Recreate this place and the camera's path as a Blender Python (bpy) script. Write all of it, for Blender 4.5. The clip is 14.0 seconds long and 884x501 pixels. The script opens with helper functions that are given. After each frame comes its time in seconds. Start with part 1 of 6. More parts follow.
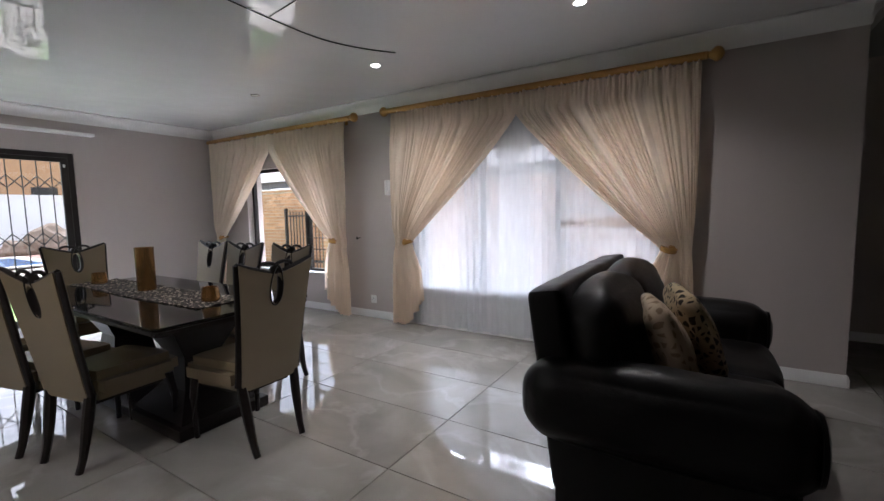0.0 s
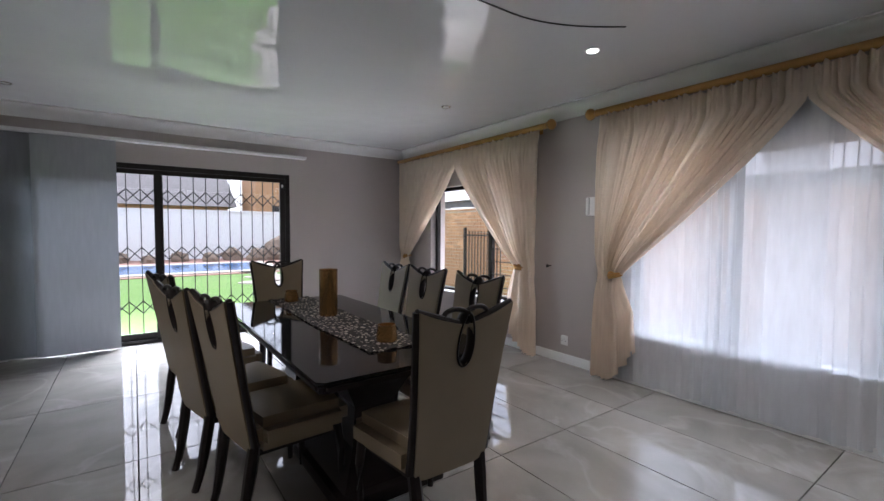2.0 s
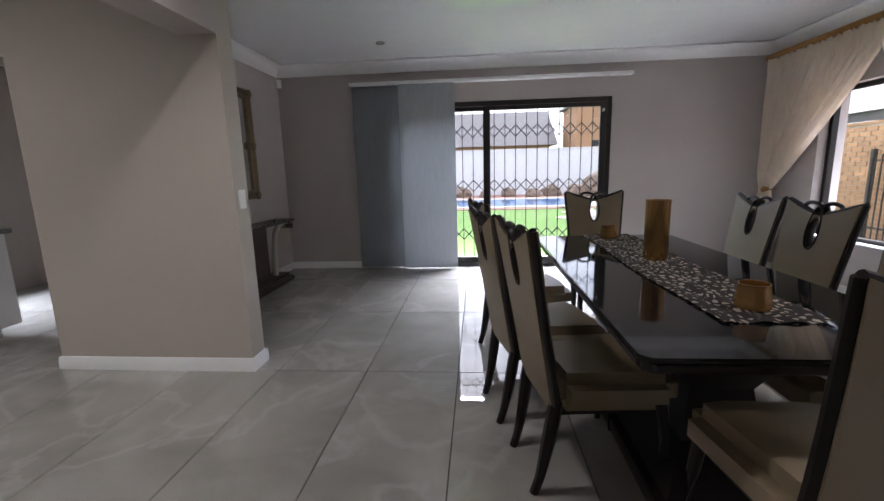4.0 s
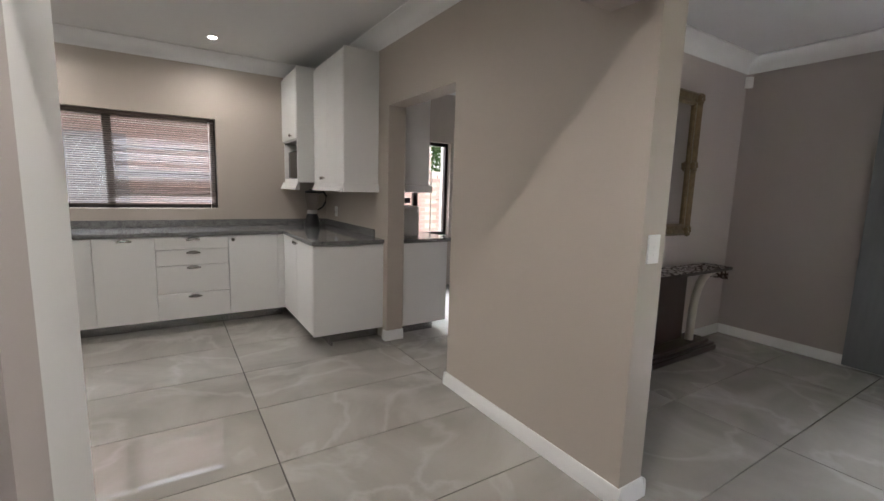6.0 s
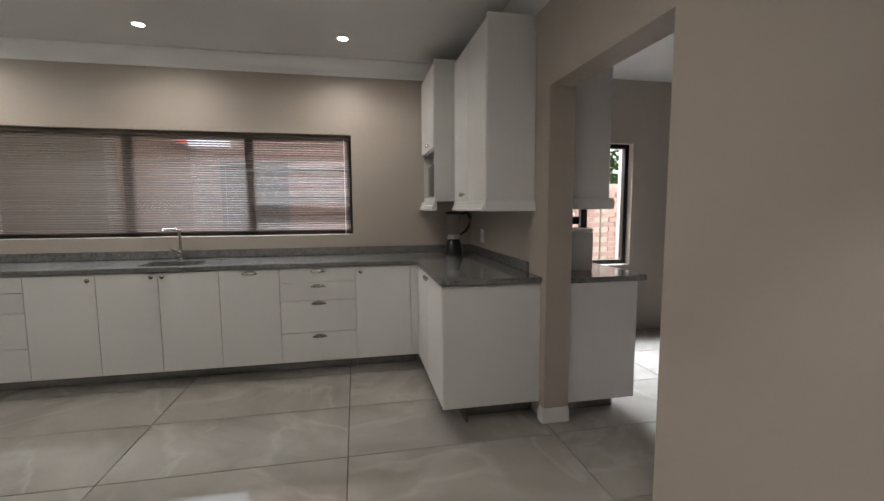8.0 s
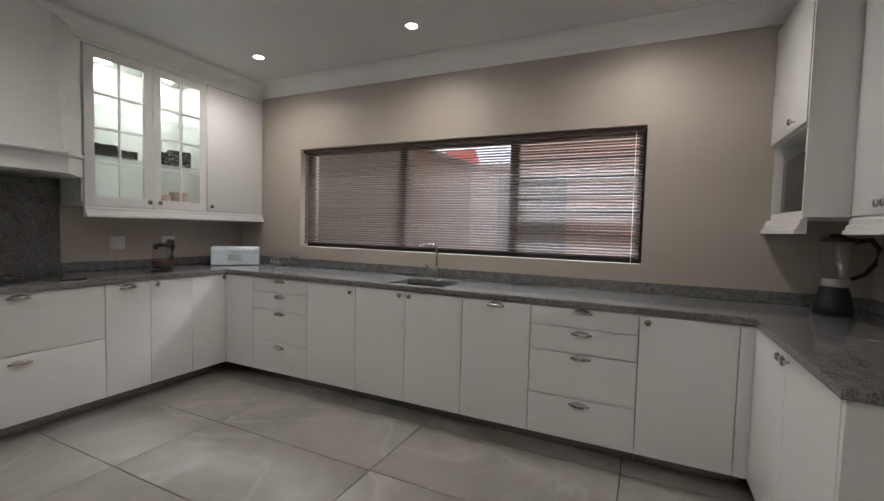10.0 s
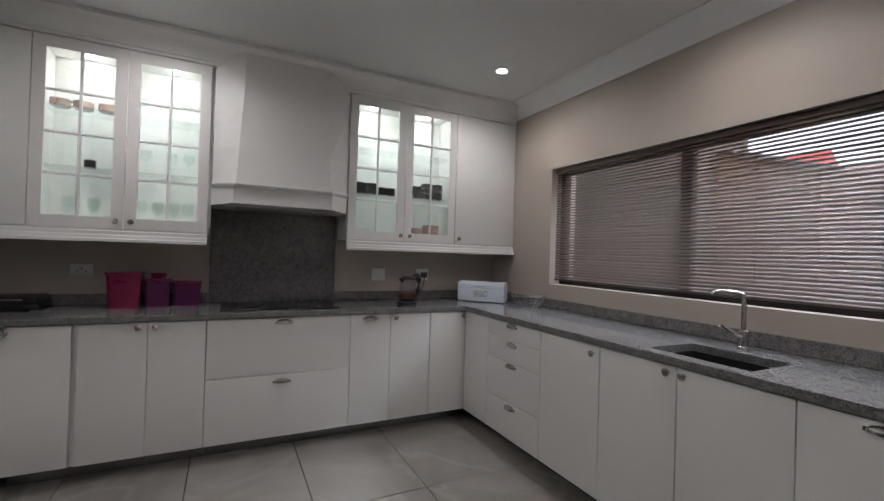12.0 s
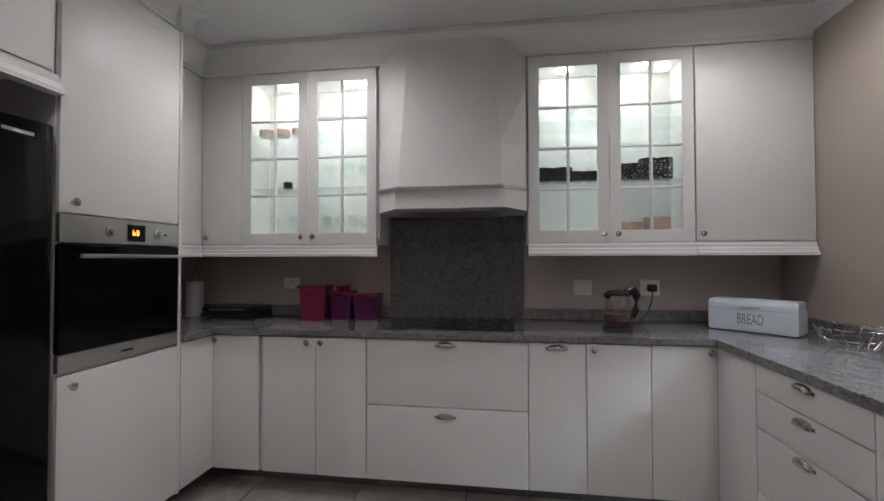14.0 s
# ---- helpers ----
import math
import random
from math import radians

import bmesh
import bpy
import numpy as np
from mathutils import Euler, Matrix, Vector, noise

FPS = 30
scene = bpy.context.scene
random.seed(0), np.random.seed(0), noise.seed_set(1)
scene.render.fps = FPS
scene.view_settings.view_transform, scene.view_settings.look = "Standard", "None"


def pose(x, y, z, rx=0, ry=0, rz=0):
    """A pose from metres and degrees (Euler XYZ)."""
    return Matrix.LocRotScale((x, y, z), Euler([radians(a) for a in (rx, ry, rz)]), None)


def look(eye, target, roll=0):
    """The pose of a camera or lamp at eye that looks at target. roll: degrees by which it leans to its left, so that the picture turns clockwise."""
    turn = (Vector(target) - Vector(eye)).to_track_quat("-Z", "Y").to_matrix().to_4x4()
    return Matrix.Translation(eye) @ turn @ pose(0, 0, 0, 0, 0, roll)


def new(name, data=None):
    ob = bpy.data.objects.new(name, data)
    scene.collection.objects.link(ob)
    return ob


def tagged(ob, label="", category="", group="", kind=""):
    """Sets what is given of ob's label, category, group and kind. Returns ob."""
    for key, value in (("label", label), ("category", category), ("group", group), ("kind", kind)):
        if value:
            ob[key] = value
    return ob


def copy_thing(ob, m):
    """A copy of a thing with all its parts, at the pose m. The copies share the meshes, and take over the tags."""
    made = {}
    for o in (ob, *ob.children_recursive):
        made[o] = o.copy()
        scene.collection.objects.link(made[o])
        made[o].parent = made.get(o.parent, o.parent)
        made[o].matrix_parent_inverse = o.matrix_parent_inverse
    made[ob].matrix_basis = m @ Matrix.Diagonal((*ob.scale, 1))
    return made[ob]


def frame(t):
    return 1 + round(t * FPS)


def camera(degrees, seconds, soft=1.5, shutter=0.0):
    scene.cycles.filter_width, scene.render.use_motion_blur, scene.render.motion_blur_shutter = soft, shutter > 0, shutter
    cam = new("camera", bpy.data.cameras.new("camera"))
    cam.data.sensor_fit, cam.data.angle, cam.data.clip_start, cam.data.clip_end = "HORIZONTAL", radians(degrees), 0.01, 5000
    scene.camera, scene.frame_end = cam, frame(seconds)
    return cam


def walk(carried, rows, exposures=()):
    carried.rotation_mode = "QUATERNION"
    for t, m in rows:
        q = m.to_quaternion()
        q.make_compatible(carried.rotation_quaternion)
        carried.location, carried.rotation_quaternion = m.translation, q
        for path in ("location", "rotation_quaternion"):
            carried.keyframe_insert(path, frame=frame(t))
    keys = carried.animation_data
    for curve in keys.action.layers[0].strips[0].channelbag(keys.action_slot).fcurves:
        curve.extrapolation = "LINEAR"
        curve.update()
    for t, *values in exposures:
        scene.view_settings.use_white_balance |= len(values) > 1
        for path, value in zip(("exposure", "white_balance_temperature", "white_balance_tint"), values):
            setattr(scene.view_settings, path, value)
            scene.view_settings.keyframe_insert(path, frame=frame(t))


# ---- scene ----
cam = camera(91.5, 14.0)
PATH = [
    (0, (0.721, 1.064, 1.331), (-0.336, 2.751, 1.144), -1.1),
    (0.5, (0.574, 1.215, 1.328), (-0.501, 2.889, 1.124), -0.3),
    (1, (0.421, 1.393, 1.349), (-0.791, 2.971, 1.149), 0.6),
    (1.5, (0.179, 1.46, 1.361), (-1.25, 2.855, 1.246), 0.9),
    (2, (0.013, 1.506, 1.369), (-1.611, 2.669, 1.276), 0.3),
    (2.2, (-0.014, 1.542, 1.365), (-1.76, 2.516, 1.284), 0.3),
    (4.3, (-0.647, 1.639, 1.276), (-2.557, 1.182, 0.896), -0.5),
    (4.5, (-0.775, 1.623, 1.325), (-2.616, 0.935, 0.955), 1.1),
    (5, (-1.003, 1.483, 1.309), (-2.675, 0.439, 0.971), 3.8),
    (5.3, (-1.114, 1.397, 1.326), (-2.689, 0.201, 1.027), 2.4),
    (5.5, (-1.224, 1.305, 1.327), (-2.712, -0.002, 1.05), 2.2),
    (6, (-1.462, 1.151, 1.348), (-2.524, -0.52, 1.071), 1.7),
    (6.5, (-1.608, 0.958, 1.317), (-2.381, -0.867, 1.05), 2.4),
    (7, (-1.704, 0.693, 1.346), (-2.424, -1.158, 1.112), 1.7),
    (7.2, (-1.762, 0.587, 1.333), (-2.446, -1.278, 1.104), 1.3),
    (9.3, (-2.005, -0.529, 1.339), (-1.587, -2.48, 1.21), 0.2),
    (9.5, (-2.006, -0.627, 1.32), (-1.452, -2.546, 1.204), 0.8),
    (10, (-1.935, -0.843, 1.292), (-1.077, -2.647, 1.19), 1.5),
    (10.5, (-1.835, -1.048, 1.301), (-0.664, -2.667, 1.227), 1.3),
    (11, (-1.8, -1.297, 1.304), (-0.314, -2.634, 1.259), 1.3),
    (11.5, (-1.768, -1.485, 1.307), (-0.13, -2.633, 1.285), 1.6),
    (12, (-1.638, -1.664, 1.299), (0.152, -2.555, 1.316), 1.8),
    (12.5, (-1.515, -1.846, 1.307), (0.4, -2.423, 1.329), 1.0),
    (13, (-1.371, -2.072, 1.295), (0.616, -2.296, 1.322), 0.6),
    (13.5, (-1.192, -2.201, 1.287), (0.807, -2.17, 1.315), 0.4),
    (14, (-1.002, -2.306, 1.293), (0.978, -2.023, 1.333), -0.1),
]
EXPOSURES = [(0, 0.45, 5900, 15), (1.0, 0.38, 5850, 16), (2.2, 0.22, 5800, 16), (4.3, 0.38, 5900, 16), (5.3, 0.2, 6050, 15), (5.7, 0.5, 6150, 15), (6.4, 1.05, 6300, 13), (7.2, 0.65, 6400, 13), (9.3, 0.3, 6300, 13), (11.2, 0.18, 6080, 16), (12.2, 0.0, 6000, 17), (14, 0.08, 6000, 17)]
EXPOSURE = 1.3
walk(cam, [(t, look(eye, target, roll)) for t, eye, target, roll in PATH], [(t, EXPOSURE + e, k, tint) for t, e, k, tint in EXPOSURES])
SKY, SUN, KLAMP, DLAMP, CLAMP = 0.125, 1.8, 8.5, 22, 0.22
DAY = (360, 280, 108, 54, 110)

# ---- world, sun, exposure ----
world = bpy.data.worlds.new("overcast_sky")
scene.world = world
world.use_nodes = True
wn = world.node_tree.nodes
wl = world.node_tree.links
sky = wn.new("ShaderNodeTexSky")
sky.sky_type = 'NISHITA'
sky.sun_disc = False
sky.sun_elevation = radians(48)
sky.sun_rotation = radians(250)
sky.air_density, sky.dust_density, sky.ozone_density = 1.0, 4.0, 1.0
soften = wn.new("ShaderNodeMixRGB")
soften.inputs[0].default_value = 0.6
soften.inputs[2].default_value = (7.5, 7.7, 8.0, 1)
wl.new(sky.outputs[0], soften.inputs[1])
wl.new(soften.outputs[0], wn["Background"].inputs[0])
wn["Background"].inputs[1].default_value = SKY
sun = new("sun", bpy.data.lights.new("sun", 'SUN'))
sun.data.energy, sun.data.angle, sun.data.color = SUN, radians(25), (1.0, 0.96, 0.9)
sun.matrix_world = look((-20, 12, 26), (0, 0, 0))



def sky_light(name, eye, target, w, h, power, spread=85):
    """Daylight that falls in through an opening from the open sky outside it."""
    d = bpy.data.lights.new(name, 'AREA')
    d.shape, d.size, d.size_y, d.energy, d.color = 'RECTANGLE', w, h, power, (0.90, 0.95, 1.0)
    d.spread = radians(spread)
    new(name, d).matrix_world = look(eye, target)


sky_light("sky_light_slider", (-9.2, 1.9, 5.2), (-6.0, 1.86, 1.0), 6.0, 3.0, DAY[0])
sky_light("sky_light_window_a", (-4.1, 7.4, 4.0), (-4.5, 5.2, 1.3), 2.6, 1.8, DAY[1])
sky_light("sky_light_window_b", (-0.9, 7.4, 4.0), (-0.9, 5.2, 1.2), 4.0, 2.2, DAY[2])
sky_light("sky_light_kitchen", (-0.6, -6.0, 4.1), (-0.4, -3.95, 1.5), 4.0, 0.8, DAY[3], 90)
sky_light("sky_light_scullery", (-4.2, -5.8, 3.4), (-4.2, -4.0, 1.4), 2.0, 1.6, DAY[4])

# ---- materials ----
def principled(name):
    m = bpy.data.materials.new(name)
    m.use_nodes = True
    return m, m.node_tree.nodes, m.node_tree.links, m.node_tree.nodes["Principled BSDF"]


def mat(name, col, rough=0.5, metal=0.0, var=0.08, scale=6.0, bump=0.0, bscale=80.0, coat=0.0, stretch=(1, 1, 1), rvar=0.08, each=0.0, sheen=0.0, spec=0.5):
    """A surface with broad tonal wear, fine grain in colour, roughness and relief."""
    m, n, l, b = principled(name)
    tc = n.new("ShaderNodeTexCoord")
    mp = n.new("ShaderNodeMapping")
    mp.inputs["Scale"].default_value = stretch
    l.new(tc.outputs["Object"], mp.inputs[0])
    big = n.new("ShaderNodeTexNoise")
    big.inputs["Scale"].default_value, big.inputs["Detail"].default_value = scale, 4
    fine = n.new("ShaderNodeTexNoise")
    fine.inputs["Scale"].default_value, fine.inputs["Detail"].default_value = bscale, 3
    l.new(mp.outputs[0], big.inputs[0])
    l.new(mp.outputs[0], fine.inputs[0])
    mix = n.new("ShaderNodeMath")
    mix.operation = 'MULTIPLY_ADD'
    l.new(fine.outputs[0], mix.inputs[0])
    mix.inputs[1].default_value = 0.4
    l.new(big.outputs[0], mix.inputs[2])
    ramp = n.new("ShaderNodeMapRange")
    ramp.inputs[1].default_value, ramp.inputs[2].default_value = 0.3, 1.1
    ramp.inputs[3].default_value, ramp.inputs[4].default_value = 1 - var, 1 + var
    l.new(mix.outputs[0], ramp.inputs[0])
    hue = n.new("ShaderNodeHueSaturation")
    hue.inputs["Color"].default_value = (*col, 1)
    value = ramp.outputs[0]
    if each:
        info = n.new("ShaderNodeObjectInfo")
        em = n.new("ShaderNodeMapRange")
        em.inputs[3].default_value, em.inputs[4].default_value = 1 - each, 1 + each
        l.new(info.outputs["Random"], em.inputs[0])
        mm = n.new("ShaderNodeMath")
        mm.operation = 'MULTIPLY'
        l.new(value, mm.inputs[0])
        l.new(em.outputs[0], mm.inputs[1])
        value = mm.outputs[0]
    l.new(value, hue.inputs["Value"])
    l.new(hue.outputs[0], b.inputs["Base Color"])
    rr = n.new("ShaderNodeMapRange")
    rr.inputs[3].default_value, rr.inputs[4].default_value = max(0.02, rough - rvar), min(1, rough + rvar)
    l.new(big.outputs[0], rr.inputs[0])
    l.new(rr.outputs[0], b.inputs["Roughness"])
    b.inputs["Metallic"].default_value = metal
    b.inputs["Specular IOR Level"].default_value = spec
    b.inputs["Coat Weight"].default_value = coat
    b.inputs["Coat Roughness"].default_value = 0.1
    b.inputs["Sheen Weight"].default_value = sheen
    if bump:
        bp = n.new("ShaderNodeBump")
        bp.inputs["Strength"].default_value, bp.inputs["Distance"].default_value = bump, 0.004
        l.new(fine.outputs[0], bp.inputs["Height"])
        l.new(bp.outputs[0], b.inputs["Normal"])
    return m


def glass_mat(name, tint=(1, 1, 1), rough=0.0, film=0.05):
    """Thin pane: mostly clear, with a mirror-like film."""
    m, n, l, b = principled(name)
    t = n.new("ShaderNodeBsdfTransparent")
    t.inputs[0].default_value = (*tint, 1)
    g = n.new("ShaderNodeBsdfGlossy")
    g.inputs["Roughness"].default_value = rough + 0.01
    lw = n.new("ShaderNodeLayerWeight")
    lw.inputs[0].default_value = 0.5
    pw = n.new("ShaderNodeMath")
    pw.operation = 'POWER'
    l.new(lw.outputs["Facing"], pw.inputs[0])
    pw.inputs[1].default_value = 4.0
    f = n.new("ShaderNodeMath")
    f.operation = 'MULTIPLY_ADD'
    l.new(pw.outputs[0], f.inputs[0])
    f.inputs[1].default_value, f.inputs[2].default_value = 0.7, film
    x = n.new("ShaderNodeMixShader")
    l.new(f.outputs[0], x.inputs[0])
    l.new(t.outputs[0], x.inputs[1])
    l.new(g.outputs[0], x.inputs[2])
    l.new(x.outputs[0], n["Material Output"].inputs[0])
    return m


def cloth_mat(name, col, through_share, clear=0.0, scale=900.0):
    """Woven cloth that lets daylight glow through; clear: open gaps of the weave."""
    m, n, l, b = principled(name)
    tc = n.new("ShaderNodeTexCoord")
    mp = n.new("ShaderNodeMapping")
    mp.inputs["Scale"].default_value = (1, 1, 0.15)
    l.new(tc.outputs["Object"], mp.inputs[0])
    nz = n.new("ShaderNodeTexNoise")
    nz.inputs["Scale"].default_value, nz.inputs["Detail"].default_value = 30, 5
    l.new(mp.outputs[0], nz.inputs[0])
    hue = n.new("ShaderNodeHueSaturation")
    hue.inputs["Color"].default_value = (*col, 1)
    mr = n.new("ShaderNodeMapRange")
    mr.inputs[3].default_value, mr.inputs[4].default_value = 0.88, 1.1
    l.new(nz.outputs[0], mr.inputs[0])
    l.new(mr.outputs[0], hue.inputs["Value"])
    d = n.new("ShaderNodeBsdfDiffuse")
    t = n.new("ShaderNodeBsdfTranslucent")
    l.new(hue.outputs[0], d.inputs[0])
    l.new(hue.outputs[0], t.inputs[0])
    bp = n.new("ShaderNodeBump")
    bp.inputs["Strength"].default_value, bp.inputs["Distance"].default_value = 0.25, 0.003
    l.new(nz.outputs[0], bp.inputs["Height"])
    l.new(bp.outputs[0], d.inputs["Normal"])
    x = n.new("ShaderNodeMixShader")
    x.inputs[0].default_value = through_share
    l.new(d.outputs[0], x.inputs[1])
    l.new(t.outputs[0], x.inputs[2])
    out = x
    if clear:
        tr = n.new("ShaderNodeBsdfTransparent")
        y = n.new("ShaderNodeMixShader")
        y.inputs[0].default_value = clear
        l.new(x.outputs[0], y.inputs[1])
        l.new(tr.outputs[0], y.inputs[2])
        out = y
    l.new(out.outputs[0], n["Material Output"].inputs[0])
    return m


def emit_mat(name, col, strength):
    m, n, l, b = principled(name)
    b.inputs["Base Color"].default_value = (*col, 1)
    b.inputs["Emission Color"].default_value = (*col, 1)
    b.inputs["Emission Strength"].default_value = strength
    return m


def marble_tile_mat():
    """Polished grey porcelain with cloudy tone and thin pale veins, each tile cut from another place."""
    m, n, l, b = principled("polished_porcelain")
    tc = n.new("ShaderNodeTexCoord")
    info = n.new("ShaderNodeObjectInfo")
    off = n.new("ShaderNodeVectorMath")
    off.operation = 'MULTIPLY_ADD'
    l.new(info.outputs["Random"], off.inputs[0])
    off.inputs[1].default_value = (37, 53, 29)
    l.new(tc.outputs["Object"], off.inputs[2])
    cloud = n.new("ShaderNodeTexNoise")
    cloud.inputs["Scale"].default_value, cloud.inputs["Detail"].default_value = 1.6, 6
    cloud.inputs["Distortion"].default_value = 0.8
    l.new(off.outputs[0], cloud.inputs[0])
    vein = n.new("ShaderNodeTexNoise")
    vein.inputs["Scale"].default_value, vein.inputs["Detail"].default_value = 1.1, 5
    vein.inputs["Distortion"].default_value = 0.6
    l.new(off.outputs[0], vein.inputs[0])
    sub = n.new("ShaderNodeMath")
    sub.operation = 'SUBTRACT'
    sub.inputs[1].default_value = 0.5
    l.new(vein.outputs[0], sub.inputs[0])
    ab = n.new("ShaderNodeMath")
    ab.operation = 'ABSOLUTE'
    l.new(sub.outputs[0], ab.inputs[0])
    line = n.new("ShaderNodeMapRange")
    line.inputs[1].default_value, line.inputs[2].default_value = 0.0, 0.03
    line.inputs[3].default_value, line.inputs[4].default_value = 0.17, 0.0
    l.new(ab.outputs[0], line.inputs[0])
    ramp = n.new("ShaderNodeValToRGB")
    ramp.color_ramp.elements[0].position, ramp.color_ramp.elements[0].color = 0.3, (0.25, 0.234, 0.212, 1)
    ramp.color_ramp.elements[1].position, ramp.color_ramp.elements[1].color = 0.72, (0.38, 0.36, 0.33, 1)
    l.new(cloud.outputs[0], ramp.inputs[0])
    mix = n.new("ShaderNodeMixRGB")
    l.new(line.outputs[0], mix.inputs[0])
    l.new(ramp.outputs[0], mix.inputs[1])
    mix.inputs[2].default_value = (0.62, 0.6, 0.57, 1)
    l.new(mix.outputs[0], b.inputs["Base Color"])
    b.inputs["Roughness"].default_value = 0.025
    b.inputs["IOR"].default_value = 1.9
    wave = n.new("ShaderNodeTexNoise")
    wave.inputs["Scale"].default_value = 3.0
    l.new(off.outputs[0], wave.inputs[0])
    bp = n.new("ShaderNodeBump")
    bp.inputs["Strength"].default_value, bp.inputs["Distance"].default_value = 0.05, 0.006
    l.new(wave.outputs[0], bp.inputs["Height"])
    l.new(bp.outputs[0], b.inputs["Normal"])
    return m


def granite_mat(name, lo, hi, scale=240):
    """Speckled polished granite."""
    m, n, l, b = principled(name)
    tc = n.new("ShaderNodeTexCoord")
    v = n.new("ShaderNodeTexVoronoi")
    v.inputs["Scale"].default_value = scale
    l.new(tc.outputs["Object"], v.inputs[0])
    nz = n.new("ShaderNodeTexNoise")
    nz.inputs["Scale"].default_value, nz.inputs["Detail"].default_value = 26, 3
    l.new(tc.outputs["Object"], nz.inputs[0])
    sep = n.new("ShaderNodeSeparateColor")
    l.new(v.outputs["Color"], sep.inputs[0])
    ma = n.new("ShaderNodeMath")
    ma.operation = 'MULTIPLY_ADD'
    l.new(sep.outputs[0], ma.inputs[0])
    ma.inputs[1].default_value = 0.7
    l.new(nz.outputs[0], ma.inputs[2])
    ramp = n.new("ShaderNodeValToRGB")
    ramp.color_ramp.elements[0].position, ramp.color_ramp.elements[0].color = 0.3, (*lo, 1)
    ramp.color_ramp.elements[1].position, ramp.color_ramp.elements[1].color = 1.15, (*hi, 1)
    mid = tuple(a * 0.6 + c * 0.4 for a, c in zip(lo, hi))
    e = ramp.color_ramp.elements.new(0.75)
    e.color = (*mid, 1)
    l.new(ma.outputs[0], ramp.inputs[0])
    l.new(ramp.outputs[0], b.inputs["Base Color"])
    b.inputs["Roughness"].default_value = 0.1
    return m


def spots_mat(name, ground, spot, scale=22, rough=0.9, thr=0.26):
    """Printed animal-spot cloth: rings and bars over a pale ground."""
    m, n, l, b = principled(name)
    tc = n.new("ShaderNodeTexCoord")
    mp = n.new("ShaderNodeMapping")
    mp.inputs["Scale"].default_value = (1.0, 1.5, 1.5)
    l.new(tc.outputs["Object"], mp.inputs[0])
    v = n.new("ShaderNodeTexVoronoi")
    v.feature = 'DISTANCE_TO_EDGE'
    v.inputs["Scale"].default_value = scale
    l.new(mp.outputs[0], v.inputs[0])
    nz = n.new("ShaderNodeTexNoise")
    nz.inputs["Scale"].default_value = scale * 1.3
    l.new(mp.outputs[0], nz.inputs[0])
    ma = n.new("ShaderNodeMath")
    ma.operation = 'MULTIPLY_ADD'
    l.new(nz.outputs[0], ma.inputs[0])
    ma.inputs[1].default_value = 0.35
    l.new(v.outputs["Distance"], ma.inputs[2])
    ramp = n.new("ShaderNodeValToRGB")
    ramp.color_ramp.elements[0].position, ramp.color_ramp.elements[0].color = thr, (*spot, 1)
    ramp.color_ramp.elements[1].position, ramp.color_ramp.elements[1].color = thr + 0.06, (*ground, 1)
    l.new(ma.outputs[0], ramp.inputs[0])
    l.new(ramp.outputs[0], b.inputs["Base Color"])
    b.inputs["Roughness"].default_value = rough
    return m


def gloss_ceiling_mat():
    """Lacquer-like white stretch ceiling, slightly wavy."""
    m, n, l, b = principled("gloss_ceiling")
    b.inputs["Base Color"].default_value = (0.65, 0.65, 0.66, 1)
    b.inputs["Roughness"].default_value = 0.025
    b.inputs["IOR"].default_value = 1.52
    tc = n.new("ShaderNodeTexCoord")
    nz = n.new("ShaderNodeTexNoise")
    nz.inputs["Scale"].default_value, nz.inputs["Detail"].default_value = 2.4, 1
    l.new(tc.outputs["Object"], nz.inputs[0])
    bp = n.new("ShaderNodeBump")
    bp.inputs["Strength"].default_value, bp.inputs["Distance"].default_value = 0.5, 0.012
    l.new(nz.outputs[0], bp.inputs["Height"])
    l.new(bp.outputs[0], b.inputs["Normal"])
    return m


WALL = mat("taupe_wall_paint", (0.45, 0.402, 0.378), 0.55, var=0.035, scale=1.5, bump=0.12, bscale=160)
WALLK = mat("warm_beige_wall_paint", (0.45, 0.40, 0.345), 0.5, var=0.035, scale=1.5, bump=0.12, bscale=160)
WHITE = mat("white_trim_paint", (0.78, 0.78, 0.77), 0.35, var=0.03, bump=0.03)
CEIL = mat("white_ceiling_paint", (0.68, 0.68, 0.67), 0.6, var=0.015, scale=2, bump=0.02, rvar=0.02)
GLOSSCEIL = gloss_ceiling_mat()
TILE = marble_tile_mat()
GROUT = mat("dark_grout", (0.07, 0.065, 0.06), 0.9)
CAB = mat("white_lacquer", (0.76, 0.757, 0.74), 0.4, var=0.012, scale=2, bump=0.015, bscale=30, rvar=0.015)
CABIN = mat("white_cabinet_inside", (0.84, 0.85, 0.83), 0.5, var=0.02)
PLINTH = mat("brushed_aluminium_plinth", (0.33, 0.33, 0.33), 0.25, metal=0.9, var=0.05, stretch=(1, 1, 20), rvar=0.03)
STEEL = mat("brushed_steel", (0.55, 0.54, 0.52), 0.3, metal=1.0, var=0.02, stretch=(1, 1, 25), rvar=0.02)
CHROME = mat("satin_nickel", (0.54, 0.52, 0.49), 0.22, metal=1.0, var=0.1, scale=30)
GRANITE = granite_mat("grey_granite", (0.07, 0.07, 0.069), (0.235, 0.235, 0.23))
DARKWOOD = mat("black_stained_wood", (0.016, 0.012, 0.011), 0.33, var=0.25, scale=8, coat=0.0, stretch=(1, 1, 6), bump=0.05, spec=0.28)
BROWNWOOD = mat("dark_brown_wood", (0.035, 0.02, 0.016), 0.35, var=0.25, scale=8, coat=0.2, stretch=(6, 1, 1))
BLACKGLASS = mat("black_glass", (0.008, 0.008, 0.009), 0.05, var=0.05, rvar=0.02)
